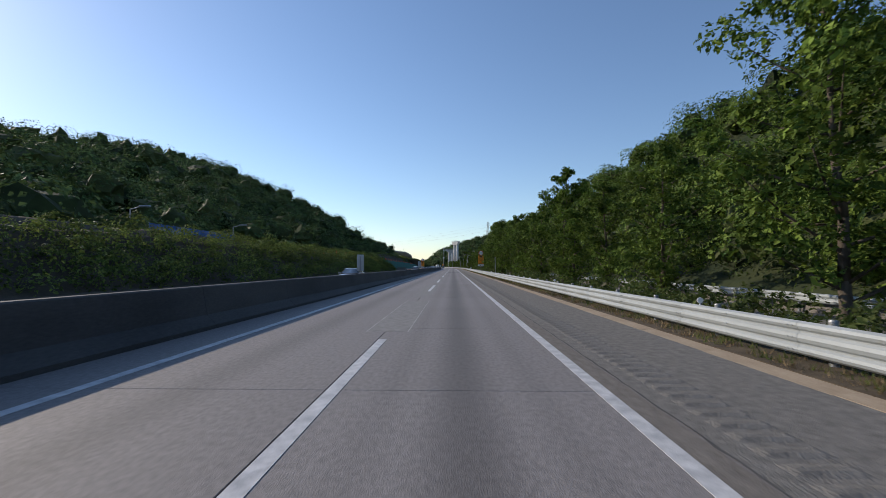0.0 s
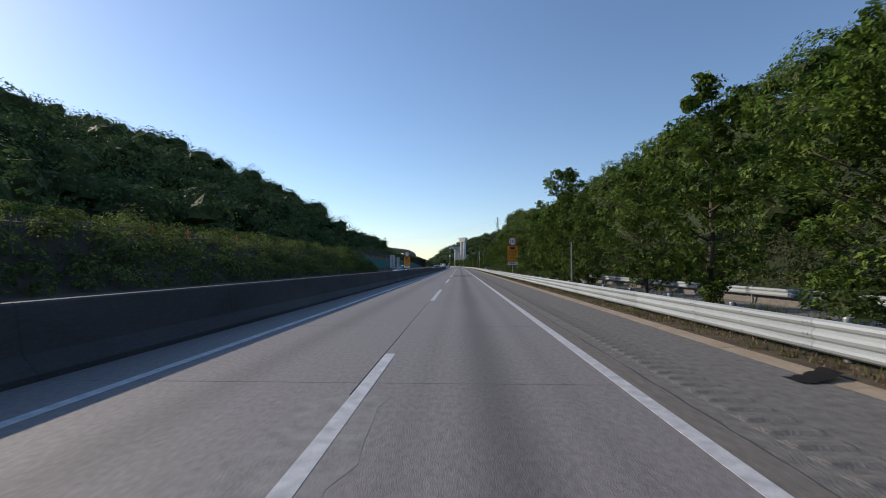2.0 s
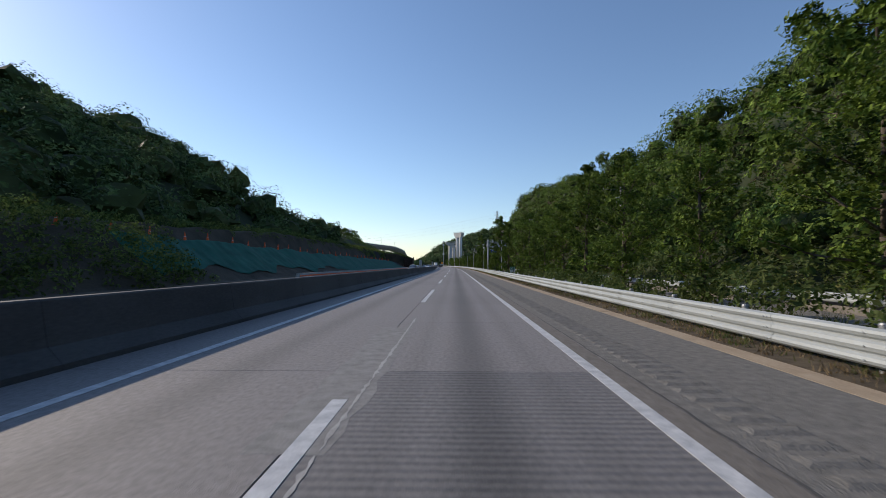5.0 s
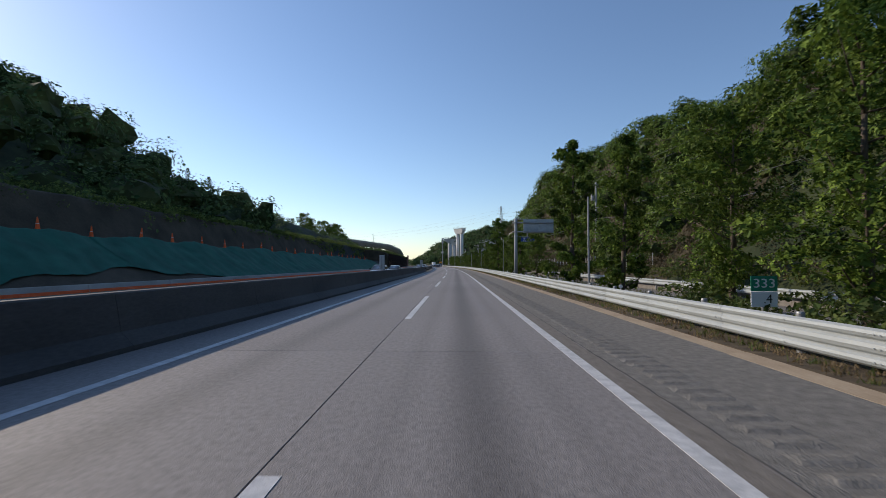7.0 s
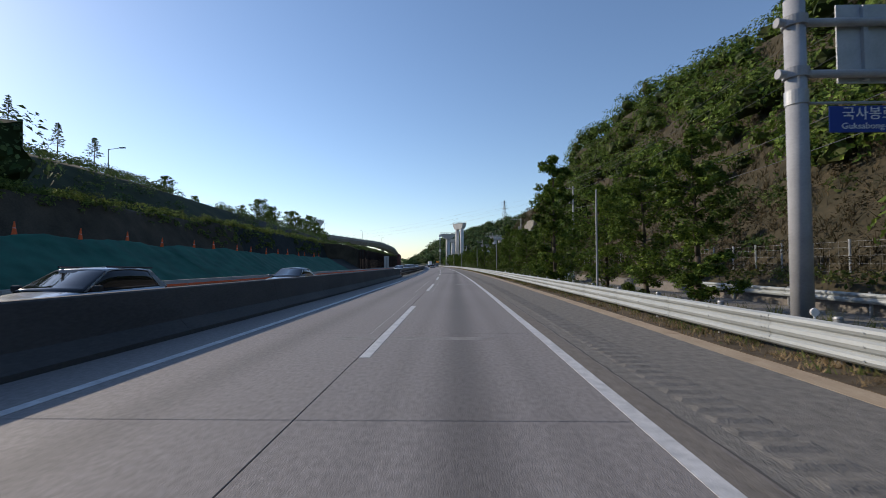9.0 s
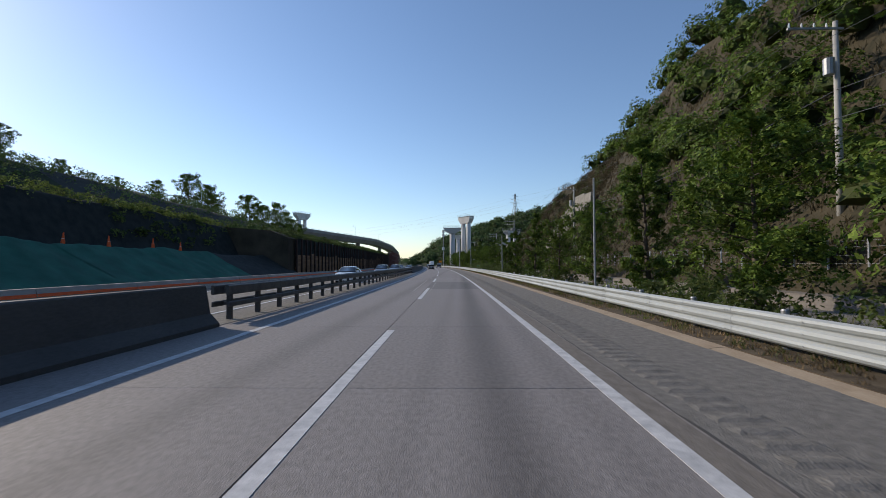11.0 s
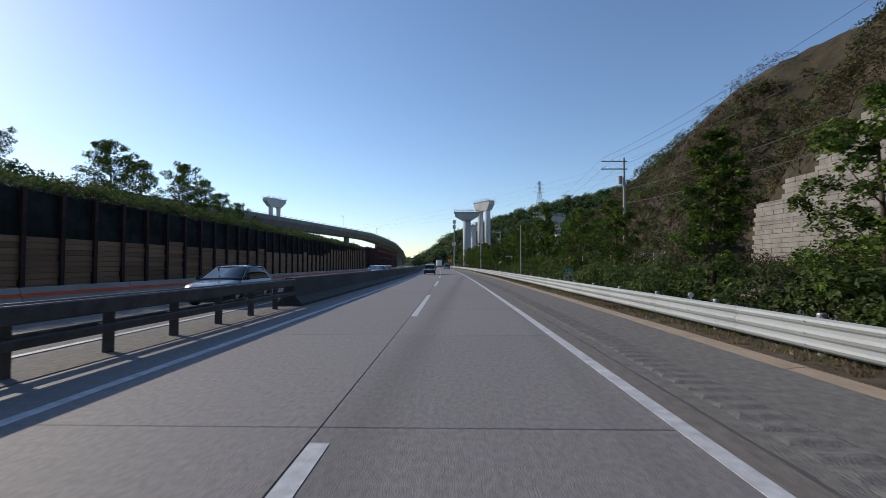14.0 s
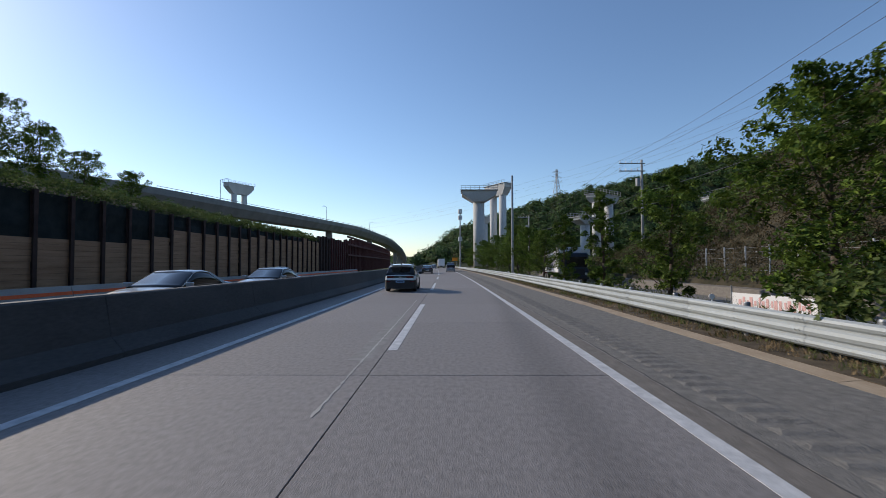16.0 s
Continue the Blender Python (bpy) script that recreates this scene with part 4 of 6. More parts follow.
def thin_pine(x, y, z, h, seed):
    """A tall thin pine left standing on the cut: bare trunk, short tiers of needles."""
    rnd = random.Random(seed)
    rng = np.random.default_rng(seed)
    t = thing("pine", "tall thin pine standing alone on the bare slope", "tree", (x, y, z), 0, "thin pines")
    bm = tubed((0, 0, -1), (0.1, 0, h), 0.16, 0.04, 7)
    pts = []
    for i in range(14):
        q = h * (0.45 + 0.54 * i / 14)
        ln = 1.9 * (1.05 - i / 15) * rnd.uniform(0.6, 1.1)
        a = rnd.uniform(0, 6.28)
        for b in range(3):
            tip = Vector((math.cos(a + b * 2.1) * ln, math.sin(a + b * 2.1) * ln, q + 0.1))
            tube(bm, (0, 0, q), tip, 0.03, 0.01, 4)
            for s in range(12):
                pts.append(Vector((0, 0, q)).lerp(tip, rnd.uniform(0.4, 1.05)) + Vector((rnd.uniform(-0.2, 0.2), rnd.uniform(-0.2, 0.2), rnd.uniform(-0.08, 0.12))))
    part("trunk", bm, BARK, t)
    p = np.array(pts)
    part("crown", leaf_mesh("crown", p, np.tile(np.array([0, 0, 1.0]), (len(p), 1)), 0.5, LEAF_DARK, 0.5, 0, rng), None, t)


for i, (x, y, h) in enumerate(((-92, 293, 12), (-86, 297, 12), (-95, 290, 9), (-82, 304, 9), (-99, 300, 11), (-78, 309, 8))):
    thin_pine(x, y, float(left_hill(x, y)) - 0.3, h, 20 + i)

# ---- soldier-pile wall across the opposite carriageway ----
WALL_X, PILE_STEP = -20.8, 2.2
pile_wall = tagged(new("wall_piles"), "soldier pile wall with timber lagging and dark netting above", "wall", "", "structure")
bm = boxed(0.08, 0.1, -0.11, 0.11, 0, 5.35)
box(bm, -0.12, -0.1, -0.11, 0.11, 0, 5.35)
box(bm, -0.1, 0.08, -0.008, 0.008, 0, 5.35)
PILE = mesh_of("pile", bm, RUST_STEEL)
BOARD = mesh_of("board", boxed(-0.05, 0.03, -1.07, 1.07, 0.006, 0.294, 0.012), TIMBER)
N_PILES = 56
for k in range(N_PILES + 1):
    y = 319.3 + PILE_STEP * k
    part("pile", PILE, None, pile_wall).location = (WALL_X + 0.12 + float(bend(y)), y, 0.02 * math.sin(k * 3.1))
bm_far = bmesh.new()
bm_net = bmesh.new()
rnd = random.Random(4)
for k in range(N_PILES):
    y = 319.3 + PILE_STEP * (k + 0.5)
    top = int(np.interp(k, [0, 34, 39, 52, 56], [10, 10, 14, 17, 17])) + (1 if k % 7 == 3 else 0)
    for j in range(top):
        if k < 25:
            ob = part("board", BOARD, None, pile_wall)
            ob.location = (WALL_X + rnd.uniform(-0.02, 0.02) + float(bend(y)), y, 0.3 * j)
            ob.rotation_euler[2] = radians(heading(y))
        else:
            box(bm_far, WALL_X - 0.05, WALL_X + 0.03 + rnd.uniform(-0.015, 0.015), y - 1.07, y + 1.07, 0.3 * j + 0.006, 0.3 * j + 0.294)
    n = 6
    g = [[bm_net.verts.new((WALL_X - 0.1 + 0.12 * math.sin(j * 1.3 + k) * math.sin(math.pi * i / n), y - 1.1 + 2.2 * i / n, 0.3 * top - 0.02 + max(0.1, 5.3 - 0.3 * top) * j / 4)) for i in range(n + 1)] for j in range(5)]
    for j in range(4):
        for i in range(n):
            bm_net.faces.new((g[j][i], g[j][i + 1], g[j + 1][i + 1], g[j + 1][i]))
tagged(part("boards", curved(bm_far), TIMBER, pile_wall), "", "", "", "stuff")
part("netting", curved(bm_net), NET_DARK, pile_wall, "dark netting over the bare earth")
structure("terrace", sweep("terrace", [(-32.5, -0.3), (-21.0, -0.3), (-21.05, 5.2), (-23.5, 6.2), (-32.5, 6.9)], stations(317, 470, 6), SOIL), "grassy terrace behind the pile wall", "bank")
woodland("wall_top_grass", -23.5, -20.75, 318, 445, lambda x, y: 5.2 + 0.4 * (-21 - x), 0.6, (0.25, 0.55), 46, 0.18, LEAF_SHRUB, "grass and creepers hanging over the wall's top", None, 0.35)
woodland("terrace_bushes", -32, -23.5, 318, 452, lambda x, y: 6.2 + 0.06 * (-21 - x), 1.7, (0.4, 0.9), 60, 0.3, LEAF_DARK, "low bushes on the terrace", lambda x, y: patch(x, y, 6.0) > -0.3, 0.4)

# taller red-primed works further on
red_wall = thing("red_steel_frame", "red-primed steel retaining frame under the viaduct", "steel frame")
for k in range(68):
    y = 443.5 + 1.9 * k
    top = 6.0 + 1.3 * max(0, min(1, (k - 8) / 8)) + (0.35 if k % 3 else 0.0)
    part("column", boxed(WALL_X - 0.2 + bend(y), WALL_X + 0.15 + bend(y), y - 0.16, y + 0.16, 0, top), RED_STEEL if k > 3 else RUST_STEEL, red_wall)
for z in (3.4, 5.6, 7.2):
    part("waler", sweep("waler", [(WALL_X + 0.16, z), (WALL_X + 0.5, z), (WALL_X + 0.5, z + 0.35), (WALL_X + 0.16, z + 0.35)], stations(464, 572, 6), RED_STEEL), None, red_wall)
part("lagging", sweep("lagging", [(WALL_X - 0.5, 0), (WALL_X - 0.1, 0), (WALL_X - 0.1, 6.2), (WALL_X - 0.5, 6.2)], stations(443, 572, 6), RUST_STEEL), None, red_wall)

# ---- green netting on the bank with cones along its top ----
def drape(x, y):
    return bank(x, y) + 0.1 + 0.06 * np.sin(y * 1.1 + 0.6 * np.sin(x * 2)) * np.sin(x * 0.9 + 0.3 * y) + 0.025 * np.sin(y * 3.7 + x) + 0.015 * np.sin(y * 9 + 3 * x)


nets = thing("slope_netting", "wrinkled green netting spread in strips over the earth bank", "netting")


def net_strip(y0, y1, x_low, lift):
    """One hung width of netting, wrinkled, its lower hem uneven."""
    ys = np.arange(y0, y1 + 0.01, 0.3)
    X, Y = np.meshgrid(np.linspace(0, 1, 40), ys)
    low = x_low + 0.5 * np.sin(Y * 0.35) + 0.3 * np.sin(Y * 0.9)
    X = -24.6 + X * (low + 24.6)
    Z = drape(X, Y) + lift
    n = 40
    i = (np.arange(len(ys) - 1)[:, None] * n + np.arange(n - 1)[None, :]).ravel()
    me = quick_mesh("strip", lay(np.stack([X.ravel(), Y.ravel(), Z.ravel()], 1)), np.stack([i, i + 1, i + n + 1, i + n], 1), NET_GREEN, True)
    part("strip", me, None, nets)


for k in range(17):
    net_strip(150 + 9 * k, 159.3 + 9 * k, -20.6 if k < 6 else -18.8, 0.03 * (k % 2))


def cone_mesh():
    bm = boxed(-0.2, 0.2, -0.2, 0.2, 0, 0.04, 0.01)
    tube(bm, (0, 0, 0.04), (0, 0, 0.9), 0.15, 0.03, 14)
    return mesh_of("body", bm, ORANGE)


CONE, BAND = cone_mesh(), mesh_of("band", tubed((0, 0, 0.48), (0, 0, 0.64), 0.089, 0.064, 14), WHITE)
cone = thing("traffic_cone", "orange traffic cone with a white band on the bank", "traffic cone", (-25.4, 84, float(bench_z(84)) + 0.05), 0, "cones along the bank")
part("body", CONE, None, cone)
part("band", BAND, None, cone, "white reflective band")
for k in range(1, 49):
    y = 84 + 4.5 * k
    copy_thing(cone, pose(-25.3 + 0.2 * math.sin(k * 2.7) + float(bend(y)), y, float(bank(-25.3, y)) + 0.03, 3 * math.sin(k * 1.9), 3 * math.cos(k), k * 40))

fence = thing("blue_site_fence", "low blue sheet fence on the bank's crest", "fence", (0, 0, 0))
for k in range(9):
    part("panel", boxed(-30.5, -30.44, 45 + 2 * k, 46.97 + 2 * k, 4.2, 6.0), TARP, fence)
    part("post", tubed((-30.52, 45 + 2 * k, 3.8), (-30.52, 45 + 2 * k, 6.1), 0.04), POST_STEEL, fence)


# ---- signs ----
def speed_sign(x, y, z_top, k, label):
    """Speed limit disc over an amber camera warning and a distance plate."""
    s = thing("speed_sign", label, "road sign", (x, y, 0), 0, "speed signs")
    part("pole", tubed((0, 0.07, -0.3), (0, 0.07, z_top - 0.2 * k), 0.045), POST_STEEL, s)
    zc = z_top - 0.58 * k
    part("rim", tubed((0, -0.01, zc), (0, 0.01, zc), 0.58 * k, None, 36), RED, s, "red rim")
    part("face", tubed((0, -0.018, zc), (0, 0.0, zc), 0.45 * k, None, 36), WHITE, s, "white face")
    words("110", 0.56 * k, BLACK, s, (0, -0.022, zc), width=0.72 * k)
    z1 = z_top - 1.2 * k
    part("panel", boxed(-0.66 * k, 0.66 * k, -0.01, 0.012, z1 - 2.0 * k, z1, 0.004), YELLOW, s, "amber warning panel")
    part("camera_mark", boxed(-0.34 * k, 0.3 * k, -0.016, -0.008, z1 - 0.42 * k, z1 - 0.14 * k, 0.02 * k), BLACK, s)
    words("지점구간", 0.42 * k, BLACK, s, (0, -0.014, z1 - 0.72 * k), width=1.1 * k)
    words("단속중", 0.42 * k, BLACK, s, (0, -0.014, z1 - 1.15 * k), width=0.9 * k)
    words("Photo", 0.26 * k, BLACK, s, (0, -0.014, z1 - 1.52 * k), width=0.6 * k)
    words("enforcement", 0.22 * k, BLACK, s, (0, -0.014, z1 - 1.8 * k), width=1.15 * k)
    z2 = z1 - 2.06 * k
    part("distance_plate", boxed(-0.64 * k, 0.64 * k, -0.01, 0.012, z2 - 0.4 * k, z2, 0.004), WHITE, s, "white distance plate")
    words("450m", 0.36 * k, BLACK, s, (0, -0.014, z2 - 0.2 * k), width=0.95 * k)
    return s


speed_sign(6.65, 107.0, 5.35, 1.0, "speed limit sign with amber camera warning on a pole")
speed_sign(-6.95, 105.7, 3.45, 0.58, "small speed limit sign with amber warning on the median")


def back_sign(x, y, z0, z1, w, label, mat=SIGN_BACK):
    """A sign seen from behind: plate, two stiffeners and a pole clamp."""
    s = thing("sign_back", label, "road sign", (x, y, 0), 0, "signs seen from behind")
    part("plate", boxed(-w / 2, w / 2, 0, 0.006, z0, z1, 0.002), mat, s)
    for q in (0.25, 0.75):
        z = z0 + (z1 - z0) * q
        part("stiffener", boxed(-w / 2 + 0.03, w / 2 - 0.03, -0.03, -0.002, z - 0.025, z + 0.025), mat, s)
    part("pole", tubed((0, -0.07, 1.0), (0, -0.07, z1 - 0.1), 0.035), POST_STEEL, s)
    return s


back_sign(-6.72, 91.5, 1.4, 2.65, 0.5, "grey back of a tall sign on the median barrier")
back_sign(-6.72, 95.6, 1.5, 2.5, 0.3, "narrow grey back of a sign on the median barrier")
back_sign(-6.72, 206.6, 1.2, 2.5, 0.46, "grey back of a sign on the median barrier")
back_sign(-6.72, 258.5, 1.3, 2.5, 0.5, "grey back of a sign on the median barrier")
back_sign(-6.72, 33.3, 1.3, 2.5, 0.5, "grey back of a sign on the median barrier")


def km_sign(x, y, lower):
    s = thing("kilometre_post", "small green and white kilometre plate on a post", "road sign", (x, y, 0), 4, "kilometre posts")
    part("pole", tubed((0, 0.04, -0.2), (0, 0.04, 1.3), 0.035), POST_STEEL, s)
    part("green_plate", boxed(-0.32, 0.32, -0.01, 0.008, 1.03, 1.38, 0.004), GREEN, s, "green plate")
    part("white_plate", boxed(-0.32, 0.32, -0.01, 0.008, 0.66, 1.02, 0.004), WHITE, s, "white plate")
    words("333", 0.3, WHITE, s, (0, -0.014, 1.2), width=0.5)
    if lower:
        words(lower, 0.3, BLACK, s, (0.08, -0.014, 0.84))
    else:
        part("mark", boxed(0.02, 0.16, -0.014, -0.009, 0.74, 0.94), BLACK, s)


km_sign(7.1, 176.2, ".4")
km_sign(7.1, 354.6, "")

# cantilever direction sign, seen from behind, with a blue street plate
g = thing("cantilever_sign", "steel cantilever sign post with a large panel seen from behind", "road sign", (7.3, 220.9, 0))
part("post", tubed((0, 0, -0.4), (0, 0, 7.2), 0.21, 0.19, 24), POLE_STEEL, g, "thick grey steel post", True)
part("cap", tubed((0, 0, 7.2), (0, 0, 7.25), 0.2, 0.12, 24), POLE_STEEL, g)
for z in (6.72, 5.62):
    arm = part("arm", tubed((-0.35, 0, z), (4.5, 0, z), 0.085, None, 14), POLE_STEEL, g)
    part("collar", tubed((0, 0, z - 0.1), (0, 0, z + 0.1), 0.24, None, 24), POLE_STEEL, arm)
    part("end_cap", tubed((-0.38, 0, z), (-0.33, 0, z), 0.1, None, 14), POLE_STEEL, arm)
part("panel", boxed(0.95, 4.6, 0.1, 0.13, 5.45, 7.15, 0.005), SIGN_BACK, g, "grey back of the panel")
for x in (1.5, 2.8, 4.1):
    part("stiffener", boxed(x - 0.05, x + 0.05, 0.02, 0.098, 5.5, 7.1), SIGN_BACK, g)
part("band", tubed((0, 0, 4.95), (0, 0, 5.25), 0.215, None, 24), SIGN_BACK, g)
part("lower_arm", tubed((0.1, 0, 5.0), (2.4, 0, 5.0), 0.03), GALV, g)
pl = part("street_plate", boxed(0.62, 2.22, -0.05, -0.03, 4.36, 4.92, 0.01), BLUE, g, "blue street name plate")
words("국사봉로", 0.3, WHITE, pl, (1.42, -0.056, 4.74), width=1.05)
words("Guksabong-ro", 0.18, WHITE, pl, (1.42, -0.056, 4.49), width=1.1)

# ---- posts, poles and wires ----
def slim_pole(x, y, h, r=0.06, label="slim grey steel pole behind the guard rail"):
    s = thing("steel_pole", label, "pole", (x, y, 0), 0, "slim poles")
    part("shaft", tubed((0, 0, -0.4), (0, 0, h), r, 0.75 * r, 12), POLE_STEEL, s)
    part("cap", tubed((0, 0, h), (0, 0, h + 0.05), 0.8 * r, 0.3 * r, 12), POLE_STEEL, s)
    part("foot", boxed(-0.15, 0.15, -0.15, 0.15, -0.2, 0.08, 0.02), CONCRETE, s)


for x, y, h in ((7.2, 190.4, 5.3), (7.2, 234, 5.3), (7.2, 281, 5.9), (7.2, 319, 5.4), (6.55, 370.0, 5.4), (7.3, 425, 12), (7.4, 79, 3.2)):
    slim_pole(x, y, h, 0.15 if h > 8 else 0.06)


def utility_pole(x, y, z, h, arms, lamp, label):
    s = thing("utility_pole", label, "utility pole", (x, y, z), 0, "utility poles")
    part("shaft", tubed((0, 0, -0.6), (0, 0, h), 0.19, 0.11, 14), CONCRETE, s, "pale concrete shaft", True)
    for k in range(arms):
        zz = h - 0.4 - 0.8 * k
        arm = part("crossarm", boxed(-2.4, 0.3, -0.15, -0.06, zz - 0.05, zz + 0.05), POST_STEEL, s)
        for q in (-2.3, -1.7, -1.1, -0.5):
            part("insulator", tubed((q, -0.1, zz + 0.05), (q, -0.1, zz + 0.28), 0.05, 0.03, 8), WHITE, arm)
    part("box", tubed((-0.45, -0.1, h * 0.76), (-0.45, -0.1, h * 0.76 + 0.8), 0.24, None, 12), POST_STEEL, s)
    if lamp:
        bmm = tubed((0, 0, h - 0.1), (-0.3, 0, h + 0.7), 0.05, 0.045, 8)
        tube(bmm, (-0.3, 0, h + 0.7), (-1.5, 0, h + 0.85), 0.045, 0.04, 8)
        arm = part("lamp_arm", bmm, POST_STEEL, s)
        part("lamp_head", boxed(-2.0, -1.4, -0.12, 0.12, 0.8 + h, 0.93 + h, 0.03), POST_STEEL, arm)
    return s


POLES = [(18.5, 225.7, 2.3, 10.2, 1, 0), (18.8, 280.5, 2.2, 11.2, 1, 0), (19.0, 326.7, 1.2, 12.0, 1, 0), (17.8, 373.5, 1.2, 11.5, 2, 0), (20, 420, 1, 11.5, 2, 0), (18, 470, 0, 12, 1, 0), (22, 180, 3, 9.0, 1, 0)]
for p in POLES:
    utility_pole(*p, "tall concrete utility pole on the slope")


def wire(points, r=0.018, sag=0.0, label="thin black overhead cable between the poles", far=False):
    """A cable: one sagging span after another, each a part."""
    run_ = thing("cable", label, "cable", (0, 0, 0), 0, "overhead cables")
    points = lay(points, far)
    for a, b in zip(points, points[1:]):
        bm = bmesh.new()
        rings = []
        for i in range(13):
            t = i / 12
            q = Vector(a).lerp(Vector(b), t)
            q.z -= sag * 4 * t * (1 - t)
            rings.append([bm.verts.new((q.x + r * dx, q.y, q.z + r * dz)) for dx, dz in ((1, -0.58), (0, 1.15), (-1, -0.58))])
        for A, B in zip(rings, rings[1:]):
            for j in range(3):
                bm.faces.new((A[j], A[(j + 1) % 3], B[(j + 1) % 3], B[j]))
        part("span", bm, WIRE, run_)


order = sorted(POLES, key=lambda p: p[1])
for off, dz in ((-2.3, 0.1), (-1.1, 0.1), (-0.5, -0.7), (-0.1, -3.2), (-0.15, -4.6)):
    wire([(p[0] + off, p[1] - 0.1, p[2] + p[3] - 0.2 + dz) for p in order], 0.01 if dz > -3 else 0.018, 0.9)

# lattice pylon on the distant hill, and its lines
def pylon(x, y, z, h):
    s = thing("pylon", "steel lattice power pylon on the distant hill", "pylon", (x, y, z), 25, far=True)
    w0, w1 = h * 0.11, h * 0.018
    legs = [[Vector((sx * (w0 + (w1 - w0) * min(1, t * 1.25)), sy * (w0 + (w1 - w0) * min(1, t * 1.25)), h * t)) for t in np.linspace(0, 1, 11)] for sx, sy in ((-1, -1), (1, -1), (1, 1), (-1, 1))]
    for L in legs:
        bmm = bmesh.new()
        for a, b in zip(L, L[1:]):
            tube(bmm, a, b, 0.16, None, 5)
        part("leg", bmm, POST_STEEL, s)
    bmm = bmesh.new()
    for i in range(4):
        A, B = legs[i], legs[(i + 1) % 4]
        for k in range(10):
            tube(bmm, A[k], B[k + 1], 0.08, None, 4)
            tube(bmm, B[k], A[k + 1], 0.08, None, 4)
    part("bracing", bmm, POST_STEEL, s)
    for t, ln in ((0.66, 0.2), (0.78, 0.17), (0.9, 0.14)):
        bmm = bmesh.new()
        for sx in (-1, 1):
            tube(bmm, (0, 0, h * t), (sx * h * ln, 0, h * (t + 0.01)), 0.14, 0.06, 5)
            tube(bmm, (0, 0, h * (t + 0.05)), (sx * h * ln, 0, h * (t + 0.01)), 0.12, 0.06, 5)
        part("crossarm", bmm, POST_STEEL, s)


pylon(77, 705, 43, 28)
for dx, dz in ((-4, 20), (4, 20), (-4, 24), (4, 16)):
    wire([(75 + dx, 705, 42 + dz), (-220 + dx, 1010, 30 + dz)], 0.03, 9, "long high-voltage line across the valley", True)
    wire([(75 + dx, 705, 42 + dz), (160 + dx, 420, 48 + dz)], 0.03, 6, "long high-voltage line across the valley", True)

FENCE_POST = plain("fence_post_paint", (0.5, 0.51, 0.52), 0.6)
# fence with pale posts at the foot of the slope
fe = thing("slope_fence", "wire mesh fence on pale posts at the slope's foot", "fence")
FPOST = mesh_of("post", tubed((0, 0, 0.2), (0, 0, 2.35), 0.045, None, 8), FENCE_POST)
bm_w = bmesh.new()
for k in range(0, 100):
    y = 205 + 2.0 * k
    if 333 < y < 362:
        continue
    part("post", FPOST, None, fe).location = (16.9 + float(bend(y)), y, 0.3)
    for z in (0.9, 1.25, 1.6, 1.95, 2.3, 2.55):
        tube(bm_w, (16.85, y, z), (16.85, y + 2.0, z), 0.004, None, 3)
    for j in range(4):
        tube(bm_w, (16.85, y + 0.5 * j, 0.8), (16.85, y + 0.5 * j, 2.55), 0.003, None, 3)
part("mesh", curved(bm_w), POST_STEEL, fe)

# guard rail of the service road
sr = thing("service_guard_rail", "low galvanised guard rail beside the service road", "guard rail")
SBEAM = beam_mesh("beam", 4.0, [(a, z - 0.02) for a, z in WAVE[5:]], -1, GALV)
for y in range(16, 240, 4):
    part("beam", SBEAM, None, sr).location = (14.9 + float(bend(y)), y, -0.15)
    part("post", tubed((15.0, y, -0.4), (15.0, y, 0.6), 0.06), POST_STEEL, sr)

# stepped block wall
bw = tagged(new("wall_blocks"), "stepped retaining wall of pale concrete blocks", "wall", "", "structure")
BLK = mesh_of("block", boxed(-0.3, 0.3, 0.006, 0.929, 0.006, 0.334, 0.014), BLOCK)
made = 0
bm_b = bmesh.new()
for col in range(31):
    y = 361 - 0.935 * (col + 1)
    top = float(wall_top(y + 0.46))
    for r_ in range(int(round((top - 0.4) / 0.34))):
        z = 0.4 + 0.34 * r_
        if z < float(wall_foot(y + 0.46)) - 1.0:
            continue
        xo = 22.6 + 0.028 * r_ + 0.02 * (r_ % 2) + 0.016 * math.sin(col * 7 + r_ * 3)
        yo = y + (0.3 if r_ % 2 else 0.0)
        if made < 300 and col > 9:
            ob = part("block", BLK, None, bw)
            ob.location, ob.rotation_euler[2] = (xo + float(bend(yo)), yo, z), radians(heading(yo))
            made += 1
        else:
            box(bm_b, xo - 0.3, xo + 0.3, yo + 0.012, yo + 0.923, z + 0.012, z + 0.328)
tagged(part("blocks", curved(bm_b), BLOCK, bw), "", "", "", "stuff")

# banner on the service road's edge
bn = thing("banner", "white banner with red writing tied between two posts", "banner", (10.3, 385.2, -0.25), 8)
part("cloth", boxed(-0.004, 0.004, 0, 3.4, 0.1, 0.85), WHITE, bn, "white cloth")
PINK = plain("faded_red_ink", (0.7, 0.42, 0.4), 0.6)
for k in range(17):
    part("bar", boxed(-0.012, -0.006, 0.3 + 0.165 * k, 0.4 + 0.165 * k + 0.03 * math.sin(k * 2.1), 0.4 + 0.06 * math.sin(k * 1.7), 0.68 + 0.06 * math.cos(k * 2.9)), PINK, bn, "faded red bar")
for y in (0, 3.4):
    part("post", tubed((0, y, -0.2), (0, y, 1.1), 0.03), POST_STEEL, bn)

